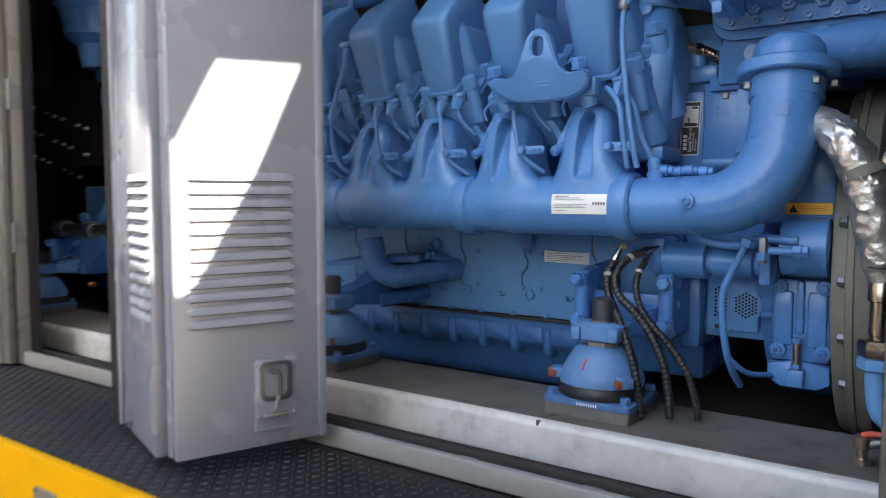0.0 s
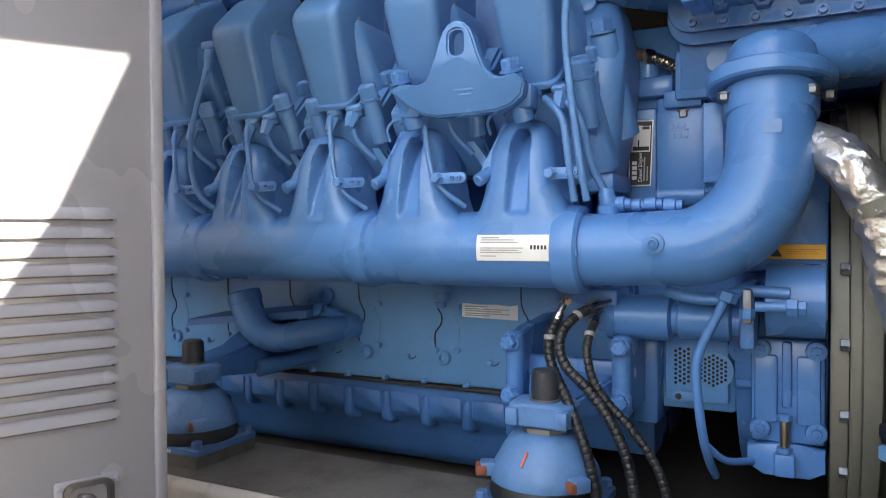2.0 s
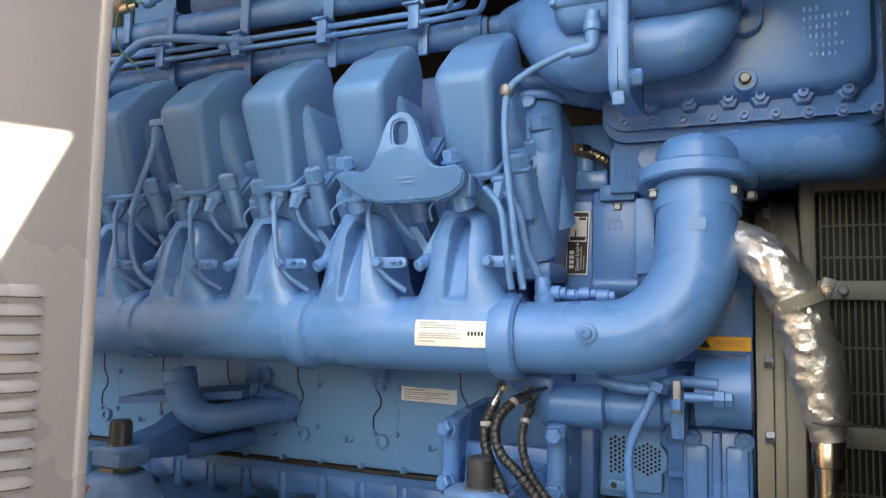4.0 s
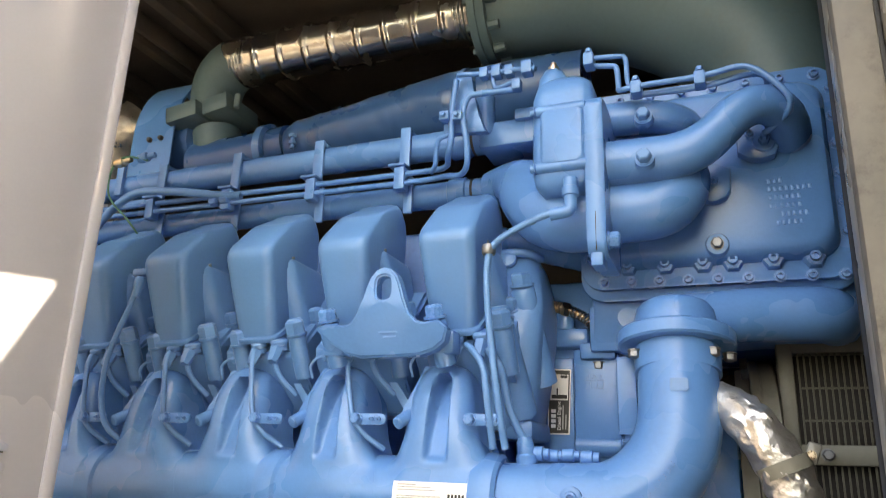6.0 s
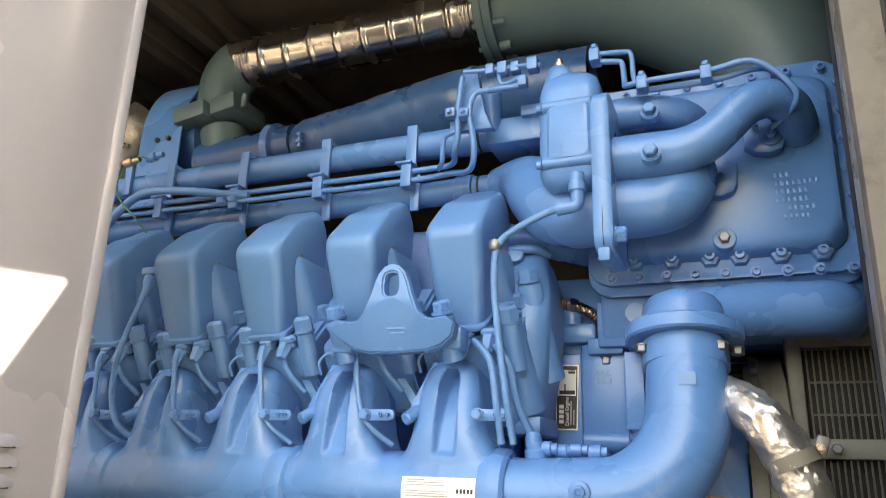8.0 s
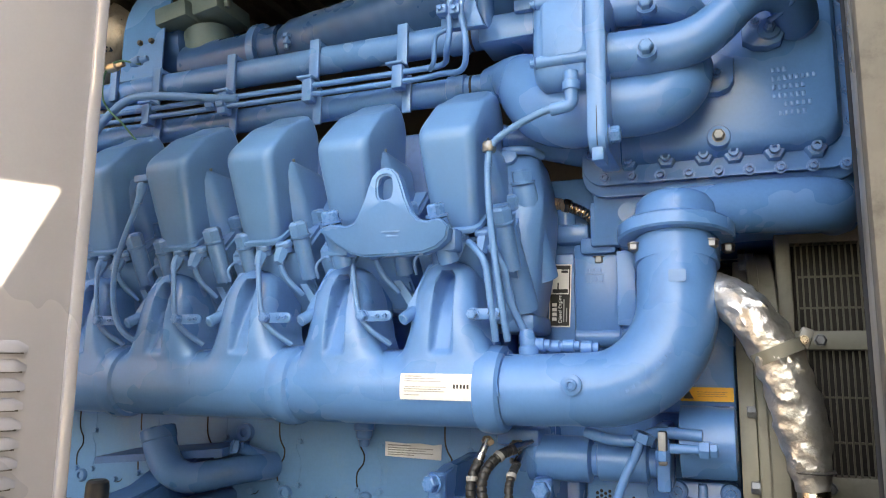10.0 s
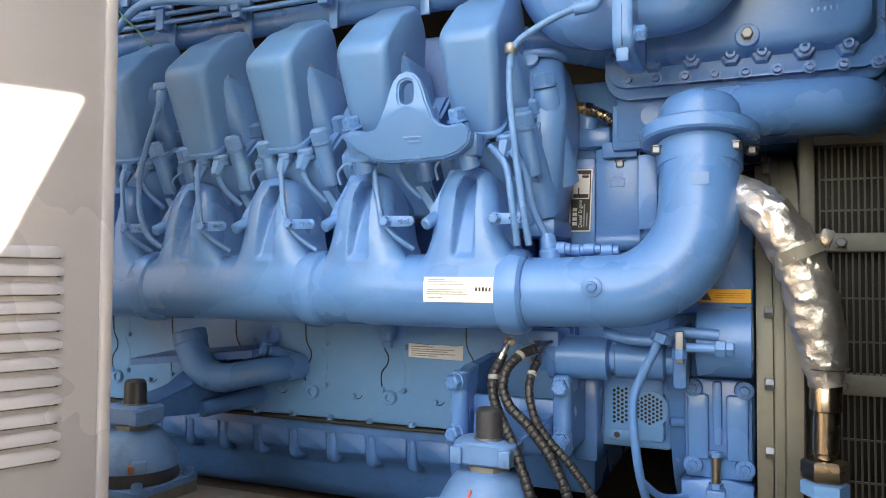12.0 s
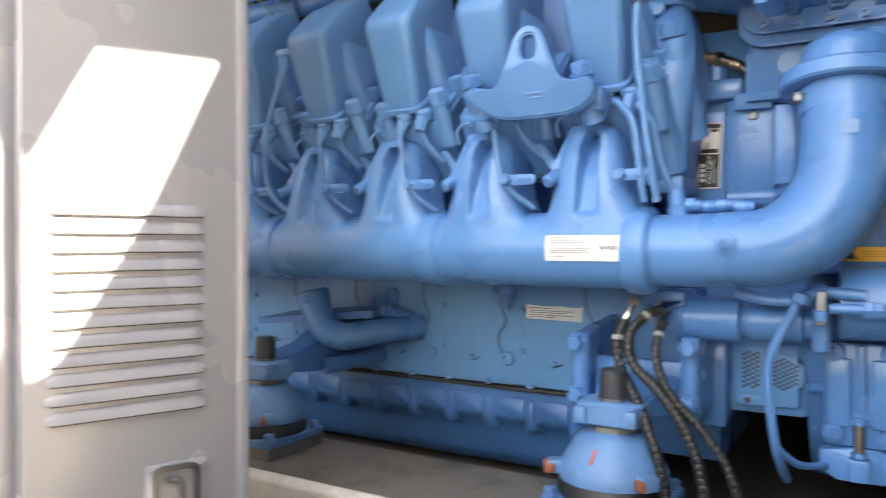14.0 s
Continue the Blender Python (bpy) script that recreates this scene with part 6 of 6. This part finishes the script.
# ---- starter cables in spiral wrap ----
def wrapped(pts, r, lab):
    bm = bmesh.new()
    tube(bm, pts, r, 14, 0.0016, wave=lambda s, q: q + 0.0007 * (1 if (s % 0.0125) > 0.0028 else -1))
    return solo("starter_cable", bm, RUBBER, lab, "cable", "starter cables", sharp=40)
for pts, r in (([(-0.900, 2.478, 1.405), (-0.910, 2.46, 1.37), (-0.908, 2.452, 1.335), (-0.892, 2.442, 1.300), (-0.865, 2.42, 1.265), (-0.836, 2.395, 1.22), (-0.812, 2.385, 1.165), (-0.798, 2.382, 1.10), (-0.792, 2.385, 1.046)], 0.0096),
               ([(-0.838, 2.515, 1.424), (-0.862, 2.485, 1.412), (-0.882, 2.458, 1.385), (-0.884, 2.442, 1.350), (-0.866, 2.43, 1.318), (-0.828, 2.425, 1.285), (-0.785, 2.42, 1.235), (-0.752, 2.415, 1.17), (-0.736, 2.41, 1.10), (-0.730, 2.405, 1.046)], 0.0096),
               ([(-0.830, 2.50, 1.400), (-0.834, 2.47, 1.378), (-0.832, 2.445, 1.345), (-0.818, 2.435, 1.30), (-0.790, 2.432, 1.26), (-0.745, 2.43, 1.215), (-0.702, 2.43, 1.155), (-0.680, 2.43, 1.09), (-0.672, 2.43, 1.046)], 0.0078)):
    wrapped(pts, r, "black starter cable in spiral wrap hanging to the skid rail")
    d = (Vector(pts[0]) - Vector(pts[1])).normalized()
    bm = bmesh.new()
    lathe(bm, Vector(pts[0]) - d * 0.004, d, [(0, r + 0.001), (0.014, r + 0.001), (0.016, r * 0.8), (0.034, r * 0.75), (0.036, r * 0.5), (0.046, r * 0.5)], 12)
    solo("cable_lug", bm, STEEL, "crimped tinned cable lug", "cable lug", "starter cables")
    e = (Vector(pts[1]) - Vector(pts[2])).normalized()
    bm = bmesh.new()
    lathe(bm, Vector(pts[1]) - e * 0.006, e, [(0, r + 0.0004), (0.001, r + 0.0022), (0.009, r + 0.0022), (0.010, r + 0.0004)], 14)
    solo("cable_sleeve", bm, GREYINK, "grey marker sleeve on a starter cable", "cable sleeve", "starter cables")

# ---- generator ----
gen = thing("generator", "beige painted generator with louvred air grilles", "generator", (0.4, 3.0, 1.03))
GY, GZ = 3.01, 1.385
part("drive_flange", made(lathe, (-0.426, GY, GZ), X, [(0, 0.40), (0.0, 0.452), (0.004, 0.455), (0.028, 0.455), (0.030, 0.45)], 96), BEIGE, gen)
bf = part("bolt_flange", made(lathe, (-0.396, GY, GZ), X, [(0, 0.40), (0.0, 0.472), (0.003, 0.475), (0.016, 0.475), (0.016, 0.466), (0.020, 0.466), (0.020, 0.473), (0.048, 0.473), (0.052, 0.468), (0.056, 0.40)], 96), BEIGE, gen)
for k in range(22):
    a = radians(180 - 17.9 + 17.9 * (k - 11) * 0.92 + 4)
    p = (-0.397, GY + 0.462 * math.cos(a), GZ + 0.01 + 0.462 * math.sin(a))
    if p[2] > 1.05:
        bolt(bf, p, -X, 0.022, "hex", ZINC)
rows3 = ((1.10, 1.335), (1.378, 1.622), (1.662, 1.84))
bm = bmesh.new()
span(bm, (-0.335, 2.790, 1.04), (1.6, 3.7, 1.90), 0.01)
part("winding_core", bm, COPPER, gen, "dark varnished windings behind the grilles")
for lo, hi in ((1.04, 1.10), (1.336, 1.377), (1.623, 1.661), (1.841, 1.92)):
    bm = bmesh.new()
    span(bm, (-0.338, 2.738, lo), (1.6, 2.785, hi), 0.003)
    part("frame_band", bm, BEIGE, gen)
bm = bmesh.new()
span(bm, (-0.342, 2.735, 1.04), (-0.312, 2.79, 1.92), 0.006)
part("frame_post", bm, BEIGE, gen)
for x in (-0.268, 0.1):
    bolt(gen, (x, 2.736, 1.642), -Y, 0.020, "hex", ZINC)
    bolt(gen, (x, 2.736, 1.355), -Y, 0.020, "hex", ZINC)
# grille bars are darker than the beige frame around them
slat = to_mesh("grille_bar", made(span, (-0.0017, -0.003, -0.5), (0.0017, 0.003, 0.5)), GRILLE)
for lo, hi in rows3:
    for k in range(32):
        ob = new("grille_bar", slat)
        ob.matrix_basis = Matrix.Translation((-0.303 + 0.0116 * k, 2.750, (lo + hi) / 2)) @ Matrix.Diagonal((1, 1, hi - lo + 0.004, 1))
        under(ob, gen)
    for f in (0.26, 0.62):
        part("cross_bar", made(span, (-0.30, 2.7535, lo + (hi - lo) * f - 0.002), (0.30, 2.757, lo + (hi - lo) * f + 0.002)), GRILLE, gen)
bm = bmesh.new()
span(bm, (-0.05, 2.95, 0.93), (1.5, 3.1, 1.06), 0.01)
part("foot", bm, BEIGE, gen)

# ---- insulated hose beside the generator ----
hose = thing("insulated_hose", "foil-wrapped hose with brassy end fittings", "hose", (-0.32, 2.45, 1.04))
bm = bmesh.new()
tube(bm, [(-0.50, 2.545, 1.735), (-0.455, 2.51, 1.725), (-0.415, 2.475, 1.692), (-0.385, 2.455, 1.652), (-0.358, 2.45, 1.600), (-0.342, 2.45, 1.545), (-0.330, 2.45, 1.485), (-0.321, 2.45, 1.425), (-0.3185, 2.45, 1.392)], [0.030, 0.034, 0.038, 0.039, 0.040, 0.041, 0.040, 0.034, 0.026], 40, 0.004)
cen = Vector((0, 0, 0))
for v in bm.verts:
    q = v.co
    w = noise.noise(q * 38) * 0.5 + noise.noise(Vector((q.x * 26, q.y * 26, q.z * 70 + q.x * 45))) * 0.9
    v.co += Vector((noise.noise(q * 40 + Vector((5, 0, 0))), -abs(w), noise.noise(q * 40))) * 0.0066
part("foil_wrap", bm, FOIL, hose, "crumpled silver foil wrap", 25)
d = Vector((0.10, 0, -0.35)).normalized()
part("hose_clamp", made(lathe, (-0.364, 2.45, 1.622), (0.42, 0, -1), [(0, 0.0405), (0.0, 0.044), (0.022, 0.044), (0.022, 0.0405)], 32), BEIGE, hose, "dull metal hose clamp")
bm = bmesh.new()
box(bm, (-0.318, 2.44, 1.635), (0.020, 0.012, 0.034), Matrix.Rotation(radians(20), 3, "Y"), 0.003)
part("clamp_tab", bm, FRAME, hose)
bolt(hose, (-0.320, 2.433, 1.632), -Y, 0.012, "hex", BRASS)
part("tie_wire", made(lathe, (-0.320, 2.45, 1.418), Z, [(0, 0.034), (0.002, 0.0365), (0.005, 0.034)], 28), DARK, hose)
part("ferrule", made(lathe, (-0.319, 2.45, 1.395), (-0.02, 0, -1), [(0, 0.022), (0.004, 0.025), (0.045, 0.025), (0.048, 0.020), (0.115, 0.020), (0.118, 0.017), (0.125, 0.017)], 24), BRASS, hose)
part("union_nut", made(lathe, (-0.3225, 2.45, 1.268), Z, [(-0.034, 0.034), (-0.030, 0.037), (-0.004, 0.037), (0, 0.032)], 6), BRASS, hose)
part("lower_nut", made(lathe, (-0.323, 2.45, 1.232), Z, [(-0.026, 0.030), (-0.022, 0.037), (-0.002, 0.037), (0, 0.033)], 6), BLUEP, hose)
bm = bmesh.new()
tube(bm, [(-0.323, 2.45, 1.215), (-0.323, 2.45, 1.17), (-0.318, 2.45, 1.13), (-0.300, 2.45, 1.105), (-0.25, 2.45, 1.095), (-0.1, 2.45, 1.095)], 0.021, 18)
part("supply_pipe", bm, BLUEP, hose)

valve = thing("drain_valve", "small brass drain valve with red lever on the rail", "valve", (-0.335, 2.36, 1.0348))
part("valve_body", made(lathe, (-0.335, 2.36, 1.0348), Z, [(0, 0.016), (0.012, 0.016), (0.014, 0.010), (0.03, 0.010), (0.034, 0.017), (0.055, 0.017), (0.060, 0.010)], 12), BRASS, valve)
part("valve_outlet", made(rod, (-0.335, 2.36, 1.075), (-0.30, 2.355, 1.085), 0.009, 12, 0.002), ZINC, valve)
part("lever", made(tube, [(-0.335, 2.355, 1.095), (-0.31, 2.35, 1.102), (-0.26, 2.345, 1.10)], 0.006, 10), REDINK, valve, "red coated lever")

# ---- far bay beyond the open door ----
flt = thing("fuel_filter", "blue fuel filter head with pale canister top", "filter", (-3.42, 2.62, 2.05), "fuel filters")
part("canister", made(lathe, (-3.50, 2.62, 2.46), Z, [(0, 0.15), (0.16, 0.15), (0.19, 0.12), (0.20, 0.02)], 30), WHITE, flt, "pale canister")
part("filter_head", made(lathe, (-3.50, 2.62, 2.46), -Z, [(0, 0.165), (0.03, 0.17), (0.05, 0.15), (0.16, 0.13), (0.20, 0.08), (0.30, 0.06)], 30), BLUE, flt)
part("filter_bracket", made(span, (-3.52, 2.62, 2.10), (-3.38, 2.9, 2.20), 0.02), BLUE, flt)
part("band", made(lathe, (-3.50, 2.62, 2.452), Z, [(0, 0.153), (0.02, 0.153)], 30), LABELY, flt)
cab = part("control_body", made(span, (-4.6, 2.72, 1.72), (-3.55, 2.80, 2.15), 0.01), SEAL, engine, "black cable trays on the engine side")
for i in range(9):
    for j in range(3):
        bm = bmesh.new()
        span(bm, (-4.40 + 0.075 * i, 2.708, 1.80 + 0.13 * j - 0.02 * i), (-4.36 + 0.075 * i, 2.72, 1.815 + 0.13 * j - 0.02 * i), 0.002)
        if (i * 7 + j * 3) % 4 != 0:
            part("connector", bm, GREYINK, cab)
bm = bmesh.new()
tube(bm, [(-3.75, 2.55, 1.415), (-3.60, 2.53, 1.417), (-3.1, 2.48, 1.42)], 0.026, 18)
ch = part("cross_pipe", bm, BRASS, engine, "worn metal cross pipe")
for x, y in ((-3.70, 2.545), (-3.40, 2.51)):
    part("pipe_nut", made(lathe, (x, y, 1.416), X, [(-0.05, 0.03), (-0.045, 0.04), (0.045, 0.04), (0.05, 0.03)], 8), ZINC, ch)
bm = bmesh.new()
tube(bm, [(-3.62, 2.60, 1.47), (-3.50, 2.56, 1.44), (-3.36, 2.54, 1.47), (-3.27, 2.54, 1.56), (-3.24, 2.55, 1.70), (-3.25, 2.56, 1.84)], 0.022, 14)
part("bay_hose", bm, BLUE, engine)
part("bay_casting", made(lathe, (-3.30, 2.72, 2.02), -Y, [(0, 0.16), (0.08, 0.15), (0.14, 0.10), (0.15, 0.02)], 26), BLUE, engine)
part("red_sensor", made(lathe, (-3.40, 2.50, 1.17), X, [(0, 0.012), (0.03, 0.014), (0.04, 0.008)], 10), RUST, engine)
